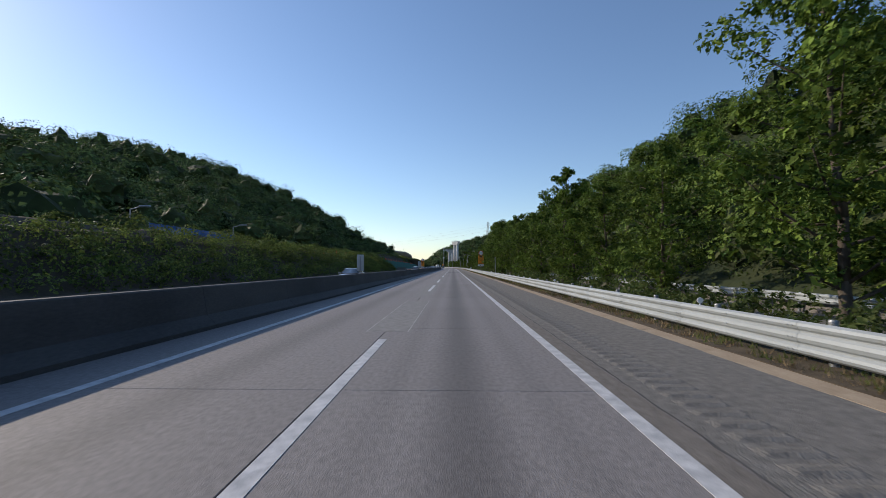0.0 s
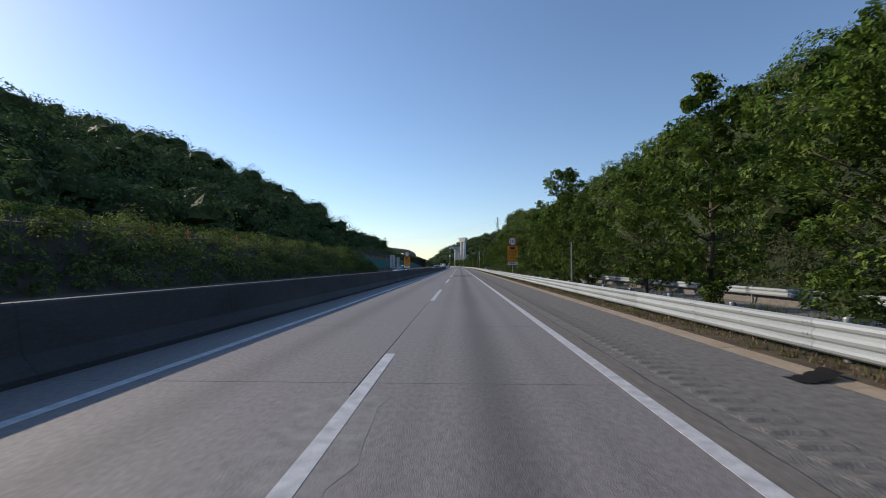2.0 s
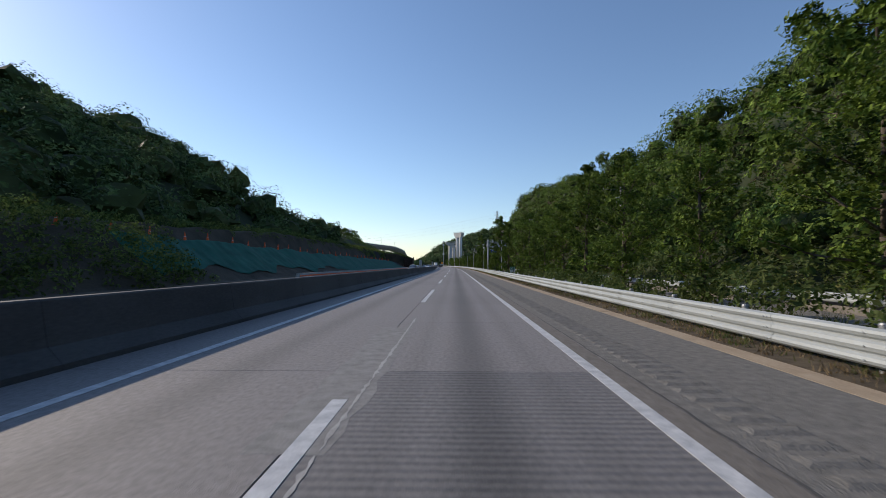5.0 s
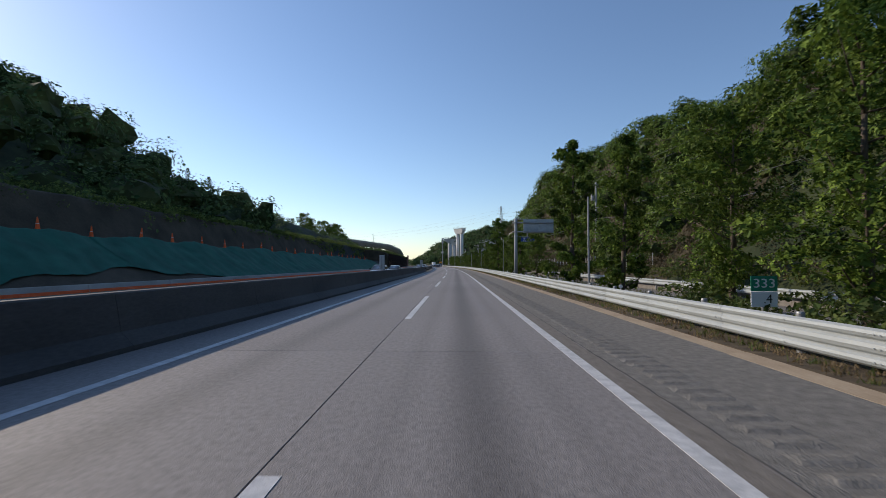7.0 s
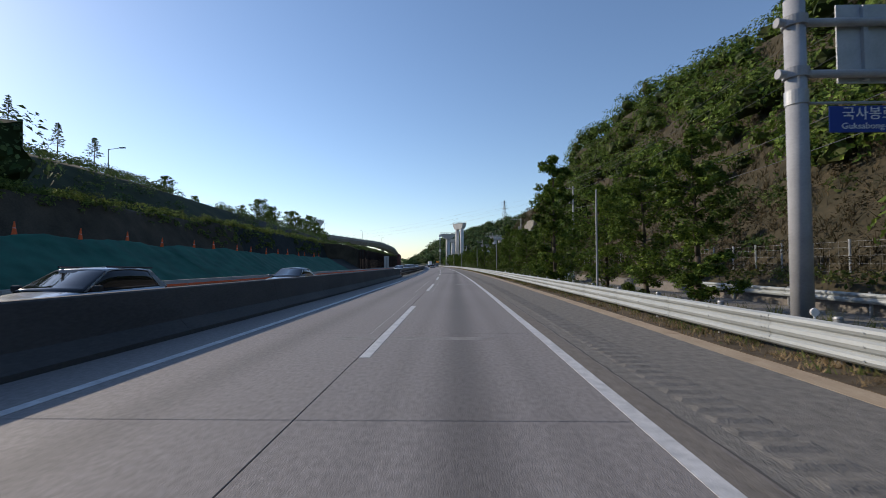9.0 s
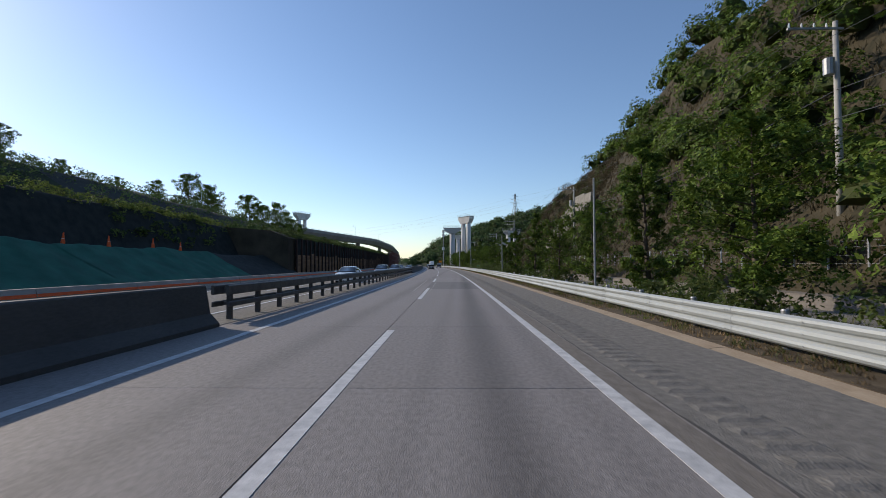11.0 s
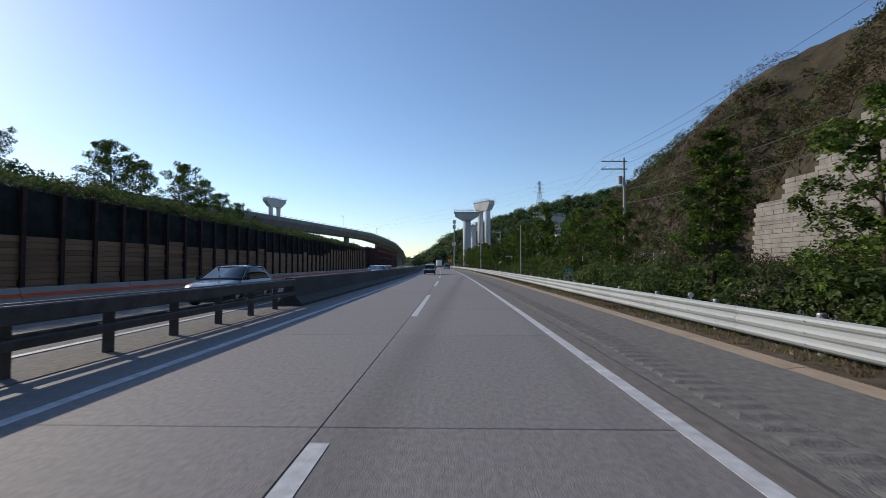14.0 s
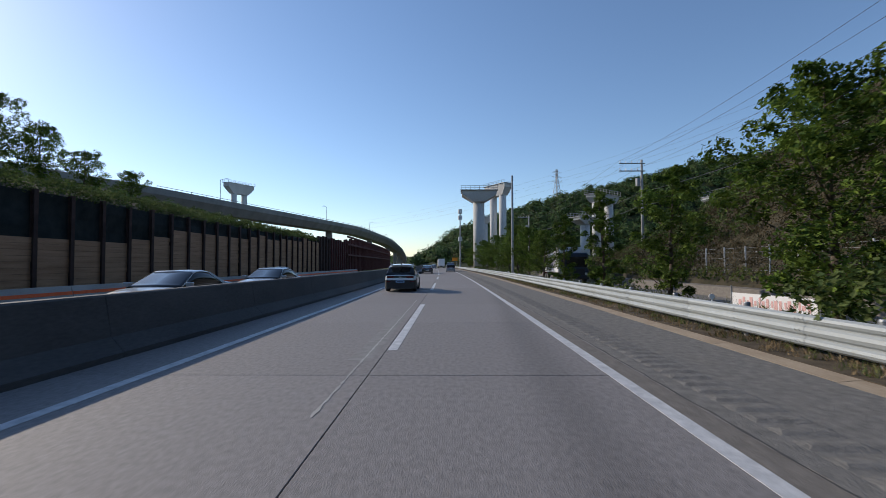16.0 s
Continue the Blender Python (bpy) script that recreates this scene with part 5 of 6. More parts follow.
# ---- bridge works ----
def hammer_pier(x, y, z_top, cols, r, cap_len, cap_w, cap_h, turn, label, flat=False):
    """Round columns under a flared cap with a rail of scaffolding on top."""
    s = thing("bridge_pier", label, "bridge pier", (x, y, 0), turn, "new bridge piers", far=True)
    for c in cols:
        part("column", tubed((c, 0, -1), (c, 0, z_top - cap_h), r, None, 28), PIER, s, "", True)
    bm = bmesh.new()
    lo, hi = (max(cols) - min(cols)) / 2 + r, cap_len / 2
    prof = [(-lo, z_top - cap_h), (lo, z_top - cap_h), (hi, z_top - cap_h * 0.35), (hi, z_top), (-hi, z_top), (-hi, z_top - cap_h * 0.35)]
    A = [bm.verts.new((px, -cap_w / 2 * (0.8 if pz < z_top - cap_h * 0.9 else 1), pz)) for px, pz in prof]
    B = [bm.verts.new((px, cap_w / 2 * (0.8 if pz < z_top - cap_h * 0.9 else 1), pz)) for px, pz in prof]
    bm.faces.new(A)
    bm.faces.new(B[::-1])
    for i in range(6):
        j = (i + 1) % 6
        bm.faces.new((A[j], A[i], B[i], B[j]))
    part("cap", bm, PIER, s)
    rail_ = part("safety_rail", boxed(-hi - 0.3, hi + 0.3, -cap_w / 2 - 0.3, cap_w / 2 + 0.3, z_top, z_top + 0.12), POST_STEEL, s)
    for i in range(9):
        xx = -hi - 0.25 + (2 * hi + 0.5) * i / 8
        for sy in (-1, 1):
            part("stanchion", tubed((xx, sy * (cap_w / 2 + 0.25), z_top), (xx, sy * (cap_w / 2 + 0.25), z_top + 1.1), 0.05, None, 5), POST_STEEL, rail_)
    for sy in (-1, 1):
        for zz in (0.6, 1.1):
            part("bar", tubed((-hi - 0.3, sy * (cap_w / 2 + 0.25), z_top + zz), (hi + 0.3, sy * (cap_w / 2 + 0.25), z_top + zz), 0.04, None, 5), POST_STEEL, rail_)


hammer_pier(-92, 565, 36.0, (-2.6, 2.6), 1.15, 13, 3.2, 4.2, 64, "tall twin-column bridge pier rising behind the viaduct")
hammer_pier(6.3, 482, 19.2, (0,), 1.35, 8.2, 5.0, 2.6, 0, "round concrete pier with a wide flared cap beside the road")
hammer_pier(17.0, 541, 31.0, (-2.8, 2.8), 1.35, 12, 3.4, 4.2, -58, "tall twin-column pier with a flared cap by the road")
hammer_pier(13.0, 556, 20.5, (0,), 1.3, 7, 3.5, 2.5, 0, "lower concrete pier behind the tall ones")
hammer_pier(35, 478, 17.5, (-2.6, 2.6), 1.0, 9, 3.0, 1.7, 40, "twin-column concrete pier among the trees")
hammer_pier(28.5, 470, 11.5, (0,), 1.0, 6, 3.0, 1.5, 30, "low concrete pier among the trees")
hammer_pier(76, 501, 20, (-3.6, 3.6), 1.1, 12, 3.0, 1.8, 20, "wide concrete pier on the slope")

DECK = [(-96, 420, 19.0), (-88, 445, 19.5), (-78, 480, 20), (-70, 519, 20), (-63, 550, 20), (-51, 606, 20), (-46, 680, 18), (-47, 760, 14), (-52, 850, 8), (-58, 900, 4)]


def along(points, n):
    """A smooth run of n points through those given."""
    p = np.array(points, float)
    s = np.concatenate([[0], np.cumsum(np.linalg.norm(np.diff(p, axis=0), axis=1))])
    q = np.linspace(0, s[-1], n)
    c = np.stack([np.interp(q, s, p[:, i]) for i in range(3)], 1)
    for _ in range(6):
        c[1:-1] = (c[:-2] + 2 * c[1:-1] + c[2:]) / 4
    return c


vd = thing("viaduct", "curving concrete viaduct ramp with parapet and street lamps", "viaduct")
run = lay(along(DECK, 90), True)
tang = np.gradient(run, axis=0)
side = np.stack([tang[:, 1], -tang[:, 0], np.zeros(len(run))], 1)
side /= np.linalg.norm(side, axis=1, keepdims=True)


def deck_part(name, prof, mat, i0=0, i1=90):
    n = len(prof)
    V, F = [], []
    for i in range(i0, i1):
        for a, b in prof:
            V.append(run[i] + side[i] * a + np.array([0, 0, b]))
    for i in range(i1 - i0 - 1):
        for j in range(n):
            F.append((i * n + j, i * n + (j + 1) % n, (i + 1) * n + (j + 1) % n, (i + 1) * n + j))
    return part(name, quick_mesh(name, V, F, mat), None, vd)


deck_part("deck", [(-4.6, -0.9), (-2.8, -3.3), (2.8, -3.3), (4.6, -0.9), (4.6, -0.15), (-4.6, -0.15)], DECK_SHADED)
for a in (-4.5, 4.5):
    deck_part("parapet", [(a - 0.15, -0.16), (a + 0.15, -0.16), (a + 0.1, 0.75), (a - 0.1, 0.75)], DECK_SHADED)
deck_part("rail", [(4.45, 1.15), (4.55, 1.15), (4.55, 1.25), (4.45, 1.25)], POST_STEEL, 12, 60)
for i in range(12, 60):
    part("stanchion", tubed(Vector(run[i] + side[i] * 4.5 + np.array([0, 0, 0.7])), Vector(run[i] + side[i] * 4.5 + np.array([0, 0, 1.2])), 0.05, None, 5), POST_STEEL, vd)
for i in (18, 30, 41, 52, 60, 67, 74, 80):
    q = Vector(run[i])
    part("pier", boxed(q.x - 1.4, q.x + 1.4, q.y - 0.9, q.y + 0.9, -1, q.z - 2.3, 0.2), DECK_SHADED, vd)


def street_lamp(x, y, z, h, reach, label):
    s = thing("street_lamp", label, "street lamp", (x, y, z), 0, "street lamps")
    part("mast", tubed((0, 0, -0.5), (0, 0, h), 0.12, 0.07, 8), POST_STEEL, s)
    arm = part("arm", tubed((0, 0, h - 0.05), (reach, 0, h + 0.25), 0.06, 0.05, 6), POST_STEEL, s)
    part("head", boxed(reach - 0.2, reach + 0.9, -0.18, 0.18, h + 0.17, h + 0.36, 0.05), POST_STEEL, arm)


for i in (18, 31, 44, 57, 66, 74):
    q = run[i] + side[i] * -4.2
    street_lamp(q[0] - float(bend(q[1])), q[1], q[2], 9.0, -1.6 if i % 2 else 1.6, "slim street lamp on the viaduct")
for x, y, h, r in ((-33.2, 46, 5.6, 1.2), (-33.2, 68, 5.6, 1.2), (-62, 292, 5.0, 2.2), (-60, 372, 5.0, 2.2)):
    street_lamp(x, y, float(left_hill(x, y)), h, r, "street lamp on the track across the hill")

mast = thing("telecom_mast", "slender telecom mast with antennas beside the road", "mast", (3.2, 560, 0), far=True)
part("shaft", tubed((0, 0, -1), (0, 0, 24), 0.35, 0.22, 10), POST_STEEL, mast)
for z in (23.4, 20.8, 12):
    part("antenna_ring", tubed((0, 0, z - 0.9), (0, 0, z + 0.9), 0.85, None, 8), SIGN_BACK, mast)
for z in range(2, 20, 3):
    part("step_ring", tubed((0, 0, z), (0, 0, z + 0.15), 0.5, None, 8), POST_STEEL, mast)

works_sign = thing("works_sign", "small amber works board on two posts beside the road", "road sign", (4.6, 520, 0))
part("board", boxed(-0.9, 0.9, -0.02, 0.02, 2.6, 3.7, 0.01), YELLOW, works_sign)
for x in (-0.6, 0.6):
    part("post", tubed((x, 0.04, -0.3), (x, 0.04, 3.6), 0.04), POST_STEEL, works_sign)

# curled scrap of tyre by the kerb
scrap = thing("tyre_scrap", "curled black scrap of tyre lying by the kerb", "debris", (4.87, 54.5, 0), 12)
bm = bmesh.new()
prev = None
for i in range(11):
    t = i / 10
    a_ = math.pi * (0.15 + 0.75 * t)
    row = [bm.verts.new((-0.34 + 0.68 * t + 0.02 * math.sin(w * 9), w + 0.02 * math.sin(i * 2.2), 0.012 + 0.12 * t * t + 0.006 * math.sin(i * 1.9 + w * 8))) for w in (-0.2, 0.0, 0.2)]
    if prev:
        for j in range(2):
            bm.faces.new((prev[j], prev[j + 1], row[j + 1], row[j]))
    prev = row
bmesh.ops.solidify(bm, geom=bm.faces[:], thickness=0.015)
part("tread", bm, plain("scrap_rubber", (0.02, 0.02, 0.02), 0.9), scrap)

# ---- vehicles ----
PAINT_WHITE = plain("car_paint_white", (0.72, 0.74, 0.76), 0.25, 0.0, 0.5, 0.8)
PAINT_SILVER = plain("car_paint_silver", (0.42, 0.44, 0.46), 0.3, 0.5, 0.5, 0.8)
PAINT_BLACK = plain("car_paint_black", (0.012, 0.013, 0.016), 0.25, 0.0, 0.5, 0.9)
PAINT_GREY = plain("car_paint_grey", (0.2, 0.22, 0.25), 0.3, 0.4, 0.5, 0.8)
CAR_GLASS = plain("tinted_glass", (0.012, 0.014, 0.016), 0.05, 0.0, 0.4)
TRIM = plain("black_plastic", (0.02, 0.02, 0.021), 0.6)
RUBBER = plain("tyre_rubber", (0.018, 0.018, 0.018), 0.85)
ALLOY = plain("alloy", (0.45, 0.46, 0.47), 0.35, 0.8)
LAMP_RED = plain("lamp_red", (0.09, 0.006, 0.008), 0.2)
LAMP_CLEAR = plain("lamp_clear", (0.6, 0.62, 0.64), 0.1)
PLATE_BLUE = plain("plate_blue", (0.18, 0.36, 0.62), 0.4)
PLATE_DARK = plain("plate_bar", (0.02, 0.03, 0.06), 0.5)


def loft(rows, closed_ends=True):
    """Rings of half sections (x, z) at stations y, mirrored: a body skin."""
    bm = bmesh.new()
    rings = []
    for y, half in rows:
        right = [bm.verts.new((x, y, z)) for x, z in half]
        left = [bm.verts.new((-x, y, z)) for x, z in reversed(half)]
        rings.append(right + left)
    n = len(rings[0])
    for a, b in zip(rings, rings[1:]):
        for j in range(n):
            bm.faces.new((a[j], a[(j + 1) % n], b[(j + 1) % n], b[j]))
    if closed_ends:
        bm.faces.new(rings[0][::-1])
        bm.faces.new(rings[-1])
    return bm


def rounded(y, ys, zs, r=0.11):
    """Height of a line through (ys, zs) with its corners rounded off."""
    return float(np.mean(np.interp(y + np.linspace(-r, r, 9), ys, zs)))


WHEELS = {}


def wheel_meshes(r):
    if r in WHEELS:
        return WHEELS[r]
    bm = bmesh.new()
    prof = [(0.62 * r, -0.1), (0.93 * r, -0.115), (r, -0.07), (r, 0.07), (0.93 * r, 0.115), (0.62 * r, 0.1)]
    ring = []
    for i in range(28):
        a = i / 28 * 2 * math.pi
        ring.append([bm.verts.new((w, q * math.cos(a), q * math.sin(a))) for q, w in prof])
    for i in range(28):
        A, B = ring[i], ring[(i + 1) % 28]
        for j in range(5):
            bm.faces.new((A[j], A[j + 1], B[j + 1], B[j]))
    tyre = mesh_of("tyre", bm, RUBBER, True)
    bm = tubed((-0.09, 0, 0), (-0.07, 0, 0), 0.62 * r, None, 28)
    well = mesh_of("well", bm, TRIM)
    bm = tubed((0.06, 0, 0), (0.1, 0, 0), 0.16 * r, None, 12)
    for i in range(5):
        m = Matrix.Rotation(i * 2 * math.pi / 5, 4, "X")
        s = box(bmesh.new(), 0.05, 0.085, -0.09 * r, 0.09 * r, 0.1 * r, 0.6 * r)
        for v in s.verts:
            w = 1 + 0.9 * (v.co.z > 0.3 * r)
            v.co = m @ Vector((v.co.x, v.co.y * w, v.co.z))
        tmp = bpy.data.meshes.new("tmp")
        s.to_mesh(tmp)
        s.free()
        bm.from_mesh(tmp)
        bpy.data.meshes.remove(tmp)
    rim = mesh_of("rim", bm, ALLOY)
    WHEELS[r] = tyre, well, rim
    return WHEELS[r]


def car(name, label, x, y, turn, paint, L=4.58, W=1.85, H=1.64, wb=2.77, r=0.35, belt=1.0, hood=0.98, tail=1.06, g0=0.04, g1=0.7, roof0=0.2, roof1=0.52, rails=True, lower=TRIM, category="car", bumper=0.5, rear_pillar=None, tail_band=0.4):
    """A car facing +y before turn. g0..g1: foot of the rear and front glass along the length; roof0..roof1: the roof's flat run."""
    c = thing(name, label, category, (x, y, 0), turn, "vehicles on the motorway")
    w = W / 2
    rear_ax, front_ax = -wb / 2 - 0.03, wb / 2 - 0.03
    rows = []
    for i in range(61):
        s = i / 60
        yy = -L / 2 + L * s
        nose = 1 - 0.22 * max(0, (s - 0.86) / 0.14) ** 2 - 0.13 * max(0, (0.08 - s) / 0.08) ** 2
        top = rounded(s, [0, 0.015, 0.05, g0 + 0.1, g1, g1 + 0.05, 0.9, 0.965, 1], [tail - 0.32, tail - 0.1, tail - 0.01, belt + 0.03, belt, hood, hood - 0.09, hood - 0.2, hood - 0.42], 0.018)
        zb = 0.22 + 0.12 * max(0, (0.06 - s) / 0.06) + 0.1 * max(0, (s - 0.94) / 0.06)
        for ax in (rear_ax, front_ax):
            d = abs(yy - ax)
            if d < r * 1.17:
                zb = max(zb, r + math.sqrt((r * 1.17) ** 2 - d * d))
        zb = min(zb, top - 0.1)
        ww = w * nose
        mid = (zb + top) / 2
        rows.append((yy, [(0.0, zb), (ww * 0.8, zb), (ww * 0.97, zb + 0.02), (ww, max(zb + 0.04, min(mid, 0.62))), (ww * 0.985, max(zb + 0.06, top - 0.16)), (ww * 0.93, top - 0.02), (ww * 0.6, top + 0.015), (0.0, top + 0.03)]))
    part("body", loft(rows), paint, c, "", True)
    # lower cladding
    rows = []
    for i in range(61):
        yy = -L / 2 * 1.002 + L * 1.002 * i / 60
        s = i / 60
        nose = 1 - 0.22 * max(0, (s - 0.86) / 0.14) ** 2 - 0.13 * max(0, (0.08 - s) / 0.08) ** 2
        zb, zt = 0.2, 0.36 if 0.1 < s < 0.9 else (bumper if s < 0.5 else 0.5)
        for ax in (rear_ax, front_ax):
            d = abs(yy - ax)
            if d < r * 1.3:
                zt = max(zt, r + math.sqrt((r * 1.3) ** 2 - d * d))
            if d < r * 1.1:
                zb = max(zb, r + math.sqrt((r * 1.1) ** 2 - d * d))
        zb = min(zb, zt - 0.02)
        rows.append((yy, [(0.0, zb), (w * nose * 1.0, zb), (w * nose * 1.008, zb + 0.01), (w * nose * 1.008, zt), (0.0, zt)]))
    part("cladding", loft(rows), lower, c, "dark lower cladding")
    # glasshouse and roof
    gy0, gy1, ry0, ry1 = [-L / 2 + L * q for q in (g0, g1, roof0, roof1)]

    def house(inset, lift, a, b, z_low, steps=24):
        rr = []
        for i in range(steps + 1):
            yy = a + (b - a) * i / steps
            zt = rounded(yy, [gy0, ry0, (ry0 + ry1) / 2, ry1, gy1], [belt + 0.04, H - 0.07, H, H - 0.03, belt + 0.02], 0.16) + lift
            zl = z_low if z_low is not None else zt - 0.05
            zl = min(zl, zt - 0.012)
            k = (zt - belt) / (H - belt)
            wl = w * (0.93 - 0.2 * np.clip((zl - belt) / (H - belt), 0, 1)) - inset
            wt = w * (0.93 - 0.2 * np.clip(k, 0, 1)) - inset
            rr.append((yy, [(0.0, zl), (wl, zl), (wt, zt - 0.03), (wt * 0.9, zt), (0.0, zt + 0.025)]))
        return loft(rr)
    part("glazing", house(0.0, 0.0, gy0, gy1, belt - 0.04), CAR_GLASS, c, "dark tinted windows", True)
    part("roof", house(-0.006, 0.012, ry0 - 0.1, ry1 + 0.04, None), paint, c, "", True)
    for sx in (-1, 1):
        for ya, yb, yt in ((gy0 + 0.02, gy0 + 0.35, ry0 + 0.05), (gy1 - 0.02, gy1 - 0.12, ry1 + 0.03)):
            bm = bmesh.new()
            lo_a, lo_b = Vector((sx * w * 0.945, ya, belt)), Vector((sx * w * 0.945, yb, belt))
            hi_a, hi_b = Vector((sx * w * 0.745, yt, H - 0.06)), Vector((sx * w * 0.745, yt + (0.16 if yb > ya else -0.06), H - 0.06))
            f = [bm.verts.new(q) for q in (lo_a, lo_b, hi_b, hi_a)]
            bm.faces.new(f)
            bmesh.ops.solidify(bm, geom=bm.faces[:], thickness=0.02)
            part("pillar", bm, rear_pillar if rear_pillar and yb > ya else paint, c)
        bm = boxed(sx * w * 1.0 - 0.02, sx * w * 1.0 + 0.2 * sx, gy1 - 0.35, gy1 - 0.2, belt, belt + 0.16, 0.03) if sx > 0 else boxed(sx * w - 0.2, sx * w + 0.02, gy1 - 0.35, gy1 - 0.2, belt, belt + 0.16, 0.03)
        part("mirror", bm, lower, c)
        part("tail_lamp", boxed(sx * w * 0.62 - w * 0.24, sx * w * 0.62 + w * 0.24, -L / 2 - 0.012, -L / 2 + 0.12, tail - 0.24, tail - 0.1, 0.02), LAMP_RED, c, "red tail lamp")
        part("headlamp", boxed(sx * w * 0.58 - w * 0.18, sx * w * 0.58 + w * 0.18, L / 2 - 0.16, L / 2 - 0.01, hood - 0.34, hood - 0.22, 0.02), LAMP_CLEAR, c, "clear headlamp")
        for q in (-0.05, -0.33):
            xs = sorted((sx * (w * 0.985), sx * (w + 0.015)))
            part("door_handle", boxed(xs[0], xs[1], q * wb, q * wb + 0.2, belt - 0.2, belt - 0.165), lower if lower is not TRIM else ALLOY, c)
        if rails:
            part("roof_rail", tubed((sx * w * 0.7, ry0 - 0.1, H - 0.01), (sx * w * 0.7, ry1, H + 0.03), 0.025, None, 6), TRIM, c, "black roof rail")
        for ax in (rear_ax, front_ax):
            ty, we, ri = wheel_meshes(r)
            wh = part("wheel", ty, None, c)
            wh.location = (sx * (w - 0.12), ax, r)
            wh.rotation_euler[2] = 0 if sx > 0 else math.pi
            part("well", we, None, wh)
            part("rim", ri, None, wh, "alloy rim")
    part("tail_bar", boxed(-w * tail_band, w * tail_band, -L / 2 - 0.008, -L / 2 + 0.1, tail - (0.22 if tail_band > 0.5 else 0.19), tail - (0.11 if tail_band > 0.5 else 0.14)), lower, c)
    pl_ = part("number_plate", boxed(-0.26, 0.26, -L / 2 - 0.02, -L / 2 + 0.05, tail - 0.5, tail - 0.38), PLATE_BLUE if name == "electric_suv" else WHITE, c, "number plate")
    part("bar", boxed(-0.2, 0.2, -L / 2 - 0.026, -L / 2 - 0.019, tail - 0.46, tail - 0.42), PLATE_DARK, pl_)
    return c


suv = car("electric_suv", "white electric sport utility car with black roof rails driving ahead", -3.3, 400.2, 0, PAINT_WHITE, g0=0.03, roof0=0.14, bumper=0.7, rear_pillar=CAR_GLASS, tail_band=0.84)
part("badge", tubed((0, -2.31, 0.86), (0, -2.29, 0.86), 0.06, None, 16), ALLOY, suv)
bm = bmesh.new()
box(bm, -0.6, 0.6, -1.98, -1.6, 1.555, 1.6, 0.015)
part("spoiler", bm, PAINT_WHITE, suv, "white roof spoiler")
for sx in (-1, 1):
    part("reflector", boxed(sx * 0.7 - 0.13, sx * 0.7 + 0.13, -2.31, -2.2, 0.58, 0.64, 0.015), LAMP_RED, suv, "red rear reflector")
part("wiper", tubed((-0.02, -2.12, 1.1), (0.32, -2.1, 1.14), 0.015, 0.01, 6), TRIM, suv)
part("aerial", tubed((0, -1.5, 1.6), (0, -1.62, 1.72), 0.04, 0.01, 6), TRIM, suv)

car("sedan", "black saloon car driving ahead", -3.5, 451, 0, PAINT_BLACK, 4.9, 1.86, 1.45, 2.85, 0.33, 0.93, 0.92, 1.02, 0.1, 0.74, 0.3, 0.52, False, PAINT_BLACK)
car("sedan", "grey saloon car far ahead", -2.3, 526, 0, PAINT_GREY, 4.8, 1.84, 1.45, 2.8, 0.33, 0.93, 0.92, 1.02, 0.1, 0.74, 0.3, 0.52, False, PAINT_GREY)
car("van", "grey passenger van driving ahead", 1.1, 470.5, 0, PAINT_GREY, 5.1, 1.92, 1.93, 3.2, 0.34, 1.08, 1.02, 1.1, 0.01, 0.82, 0.03, 0.62, False, PAINT_GREY, "van")


def box_truck(x, y, turn, label, paint_cab, length=9.0, name="truck"):
    t = thing(name, label, "truck", (x, y, -0.28 if x > 6 else 0), turn, "vehicles on the motorway")
    part("cargo_box", boxed(-1.22, 1.22, -length / 2, length / 2 - 2.4, 1.0, 3.6, 0.04), WHITE, t, "white cargo box")
    part("frame", boxed(-0.45, 0.45, -length / 2 + 0.2, length / 2 - 0.3, 0.6, 0.95), TRIM, t)
    cab = part("cab", boxed(-1.18, 1.18, length / 2 - 2.1, length / 2, 0.55, 3.0, 0.14), paint_cab, t)
    part("windscreen", boxed(-1.0, 1.0, length / 2 - 0.02, length / 2 + 0.012, 1.6, 2.6, 0.03), CAR_GLASS, cab)
    part("grille", boxed(-0.8, 0.8, length / 2 - 0.02, length / 2 + 0.014, 0.8, 1.4, 0.03), TRIM, cab)
    part("bumper", boxed(-1.2, 1.2, length / 2 - 0.1, length / 2 + 0.08, 0.4, 0.72, 0.05), TRIM, cab)
    for sx in (-1, 1):
        part("side_window", boxed(sx * 1.175 - 0.01, sx * 1.175 + 0.01, length / 2 - 1.4, length / 2 - 0.4, 1.6, 2.5, 0.02), CAR_GLASS, cab)
        part("headlamp", boxed(sx * 0.95 - 0.18, sx * 0.95 + 0.18, length / 2 - 0.02, length / 2 + 0.02, 0.82, 1.05, 0.03), LAMP_CLEAR, cab)
        part("mirror", boxed(sx * 1.38 - 0.08, sx * 1.38 + 0.08, length / 2 - 0.3, length / 2 - 0.15, 1.7, 2.3, 0.03), TRIM, cab)
        for ax in (-length / 2 + 1.6, length / 2 - 1.1):
            ty, we, ri = wheel_meshes(0.5)
            wh = part("wheel", ty, None, t)
            wh.location = (sx * 1.08, ax, 0.5)
            wh.rotation_euler[2] = 0 if sx > 0 else math.pi
            part("well", we, None, wh)
            part("rim", ri, None, wh)
    for sx in (-1, 1):
        part("tail_lamp", boxed(sx * 1.0 - 0.15, sx * 1.0 + 0.15, -length / 2 - 0.02, -length / 2 + 0.02, 0.8, 0.95), LAMP_RED, t)


box_truck(1.0, 548, 0, "white box lorry far ahead", WHITE)
box_truck(12.2, 421, 180, "white lorry with a dark cab on the service road", plain("cab_blue_black", (0.02, 0.035, 0.06), 0.35))

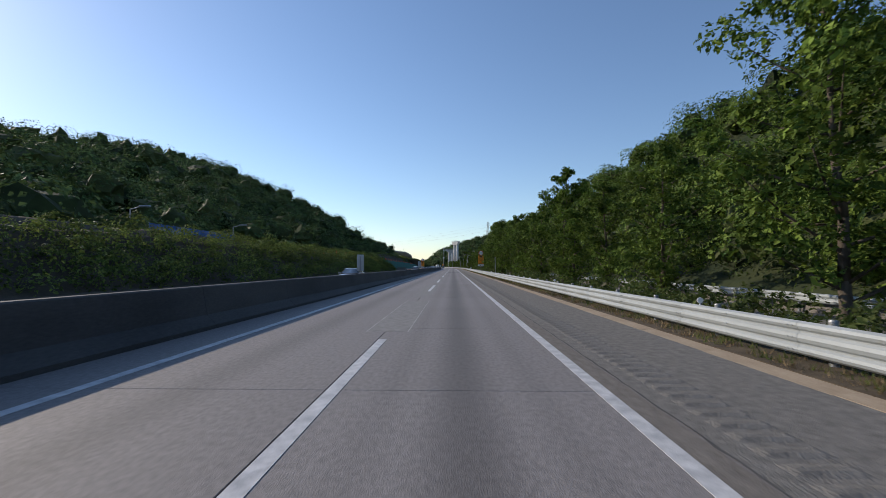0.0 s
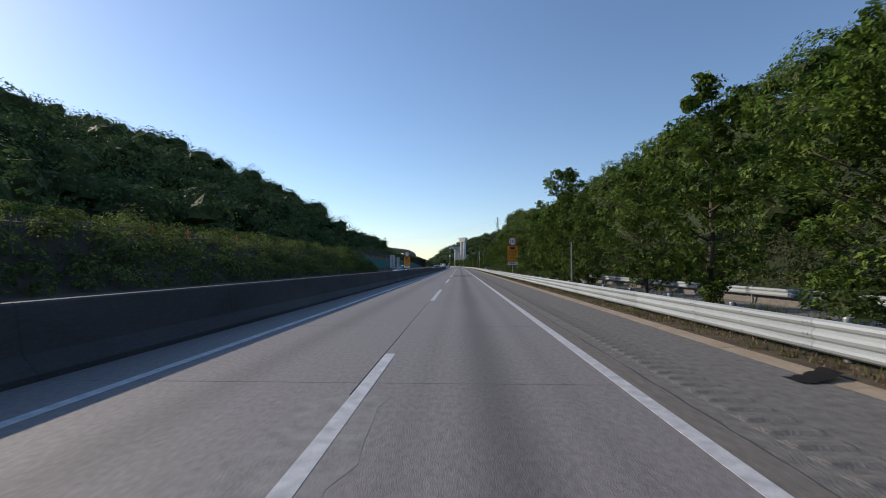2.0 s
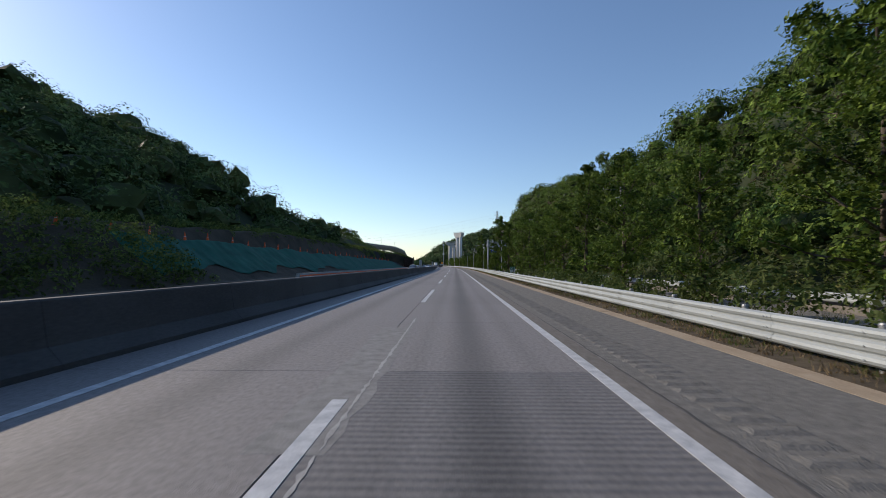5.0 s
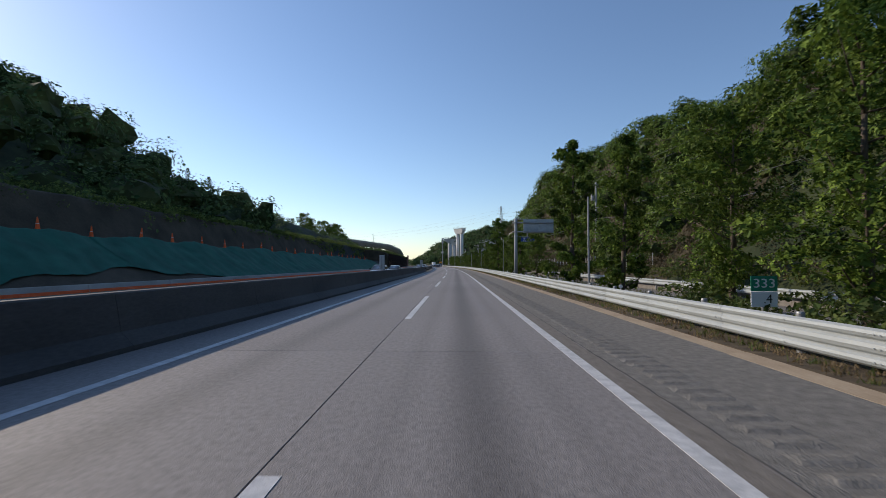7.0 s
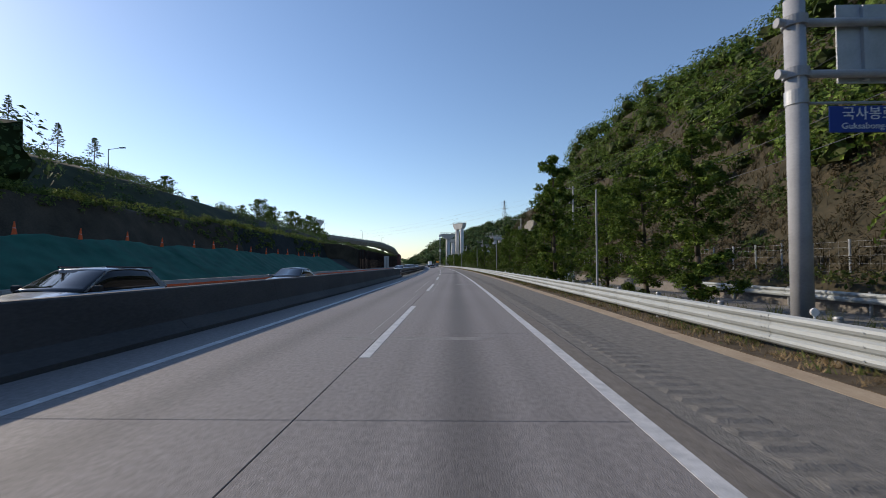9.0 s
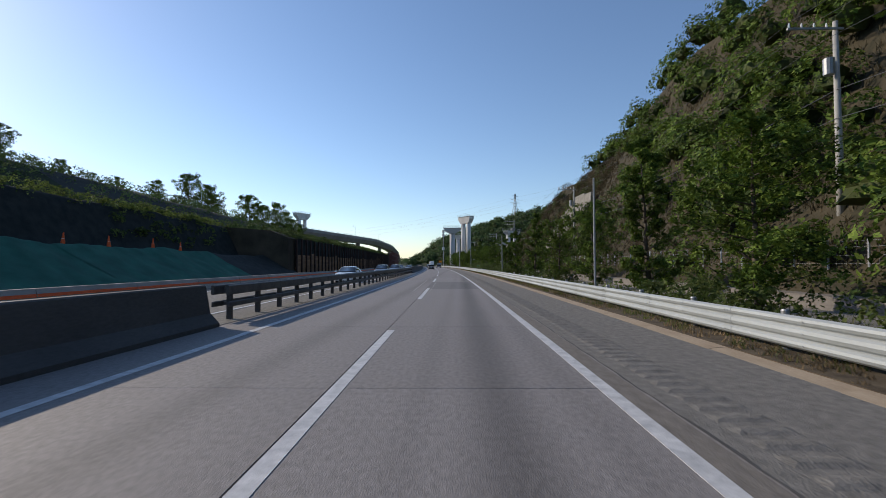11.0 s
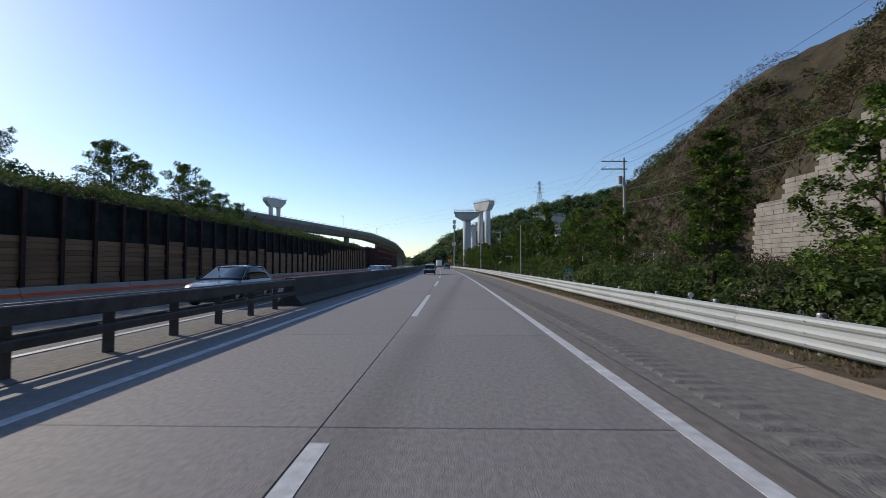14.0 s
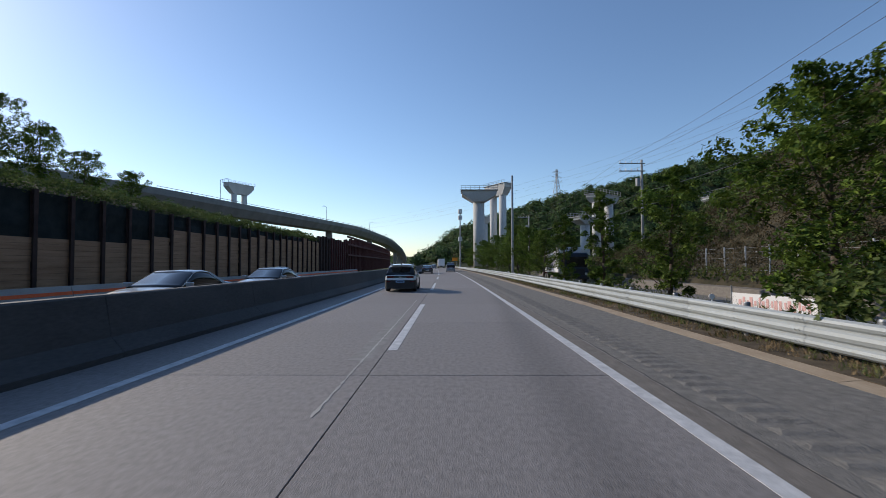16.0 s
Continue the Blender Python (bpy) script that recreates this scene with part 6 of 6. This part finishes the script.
car("hatchback", "white compact car standing on the service road", 12.4, 262, 180, PAINT_WHITE, 4.1, 1.76, 1.48, 2.55, 0.31, 0.95, 0.93, 1.0, 0.03, 0.74, 0.15, 0.52, False, PAINT_WHITE).location.z = -0.28
ONCOMING = [(-9.7, 44, "silver", 0), (-9.8, 121, "silver_suv", 1), (-9.7, 223, "silver_suv", 1), (-9.8, 239, "grey", 0), (-9.7, 301.5, "white", 0), (-9.8, 325.5, "grey", 1), (-9.8, 344.5, "grey", 1), (-9.7, 386, "silver", 0), (-9.8, 394.5, "silver", 0), (-13.2, 404, "grey", 0)]
for x, y, tone, kind in ONCOMING:
    paint = {"silver": PAINT_SILVER, "silver_suv": PAINT_SILVER, "grey": PAINT_GREY, "white": PAINT_WHITE}[tone]
    colour = {"silver": "silver", "silver_suv": "silver", "grey": "dark grey", "white": "white"}[tone]
    if kind:
        car("estate_car", colour + " estate car on the opposite carriageway", x, y, 180, paint, 4.7, 1.86, 1.58, 2.75, 0.34, 1.0, 0.97, 1.04, 0.03, 0.72, 0.14, 0.5, True, TRIM)
    else:
        car("sedan", colour + " saloon car on the opposite carriageway", x, y, 180, paint, 4.85, 1.85, 1.45, 2.82, 0.33, 0.93, 0.92, 1.02, 0.1, 0.74, 0.3, 0.52, False, paint)

# ---- pieces of road and kerb, last ----
def slab(x0, x1, mat, name="slab"):
    bm = boxed(x0 + 0.006, x1 - 0.006, 0.006, 5.994, -0.03, 0.0, 0.004)
    return mesh_of(name, bm, mat)


LEFT_SLAB, RIGHT_SLAB = slab(-6.35, MIDDLE, CONCRETE_ROAD), slab(MIDDLE, 2.5, CONCRETE_ROAD)
LEFT_GROOVED, RIGHT_GROOVED = slab(-6.35, MIDDLE, CONCRETE_GROOVED), slab(MIDDLE, 2.5, CONCRETE_GROOVED)
for k in range(-5, 81):
    y = 6.0 * k + 0.1
    grooved = 113 < y < 122 or 283 < y < 299
    for a, b in ((LEFT_SLAB, LEFT_SLAB), (RIGHT_SLAB, RIGHT_GROOVED)):
        part("slab", b if grooved else a, None, road).matrix_basis = pose(float(bend(y + 3)) + 3 * math.sin(radians(heading(y + 3))), y, 0, 0, 0, heading(y + 3))
for k in range(-4, 150):
    part("kerb_stone", KERB_MESH, None, kerb).matrix_basis = pose(KERB_X + float(bend(3.0 * k)) + 0.012 * math.sin(k * 2.3), 3.0 * k, 0.004 * math.sin(k * 1.7), 0, 0, heading(3.0 * k + 1.5))
part("far_kerb", sweep("far_kerb", [(KERB_X, -0.1), (KERB_X + 0.42, -0.1), (KERB_X + 0.42, 0.035), (KERB_X, 0.035)], stations(450, 900, 12), KERB), None, kerb)
rumble = thing("rumble_strip", "row of short ribs pressed into the hard shoulder", "rumble strip")
for k in range(0, 300):
    part("rib", RIB, None, rumble).location = (3.08, 2 + 0.36 * k, 0.0)
bm = bmesh.new()
for k in range(300, 1250):
    pyr = [[bm.verts.new((3.08 + sx * a, 2 + 0.36 * k + sy * b, z)) for sx, sy in ((-1, -1), (1, -1), (1, 1), (-1, 1))] for a, b, z in ((0.33, 0.15, -0.004), (0.23, 0.04, 0.021))]
    bm.faces.new(pyr[1])
    for i in range(4):
        bm.faces.new((pyr[0][i], pyr[0][(i + 1) % 4], pyr[1][(i + 1) % 4], pyr[1][i]))
tagged(part("ribs", curved(bm), SHOULDER, rumble), "", "", "", "stuff")
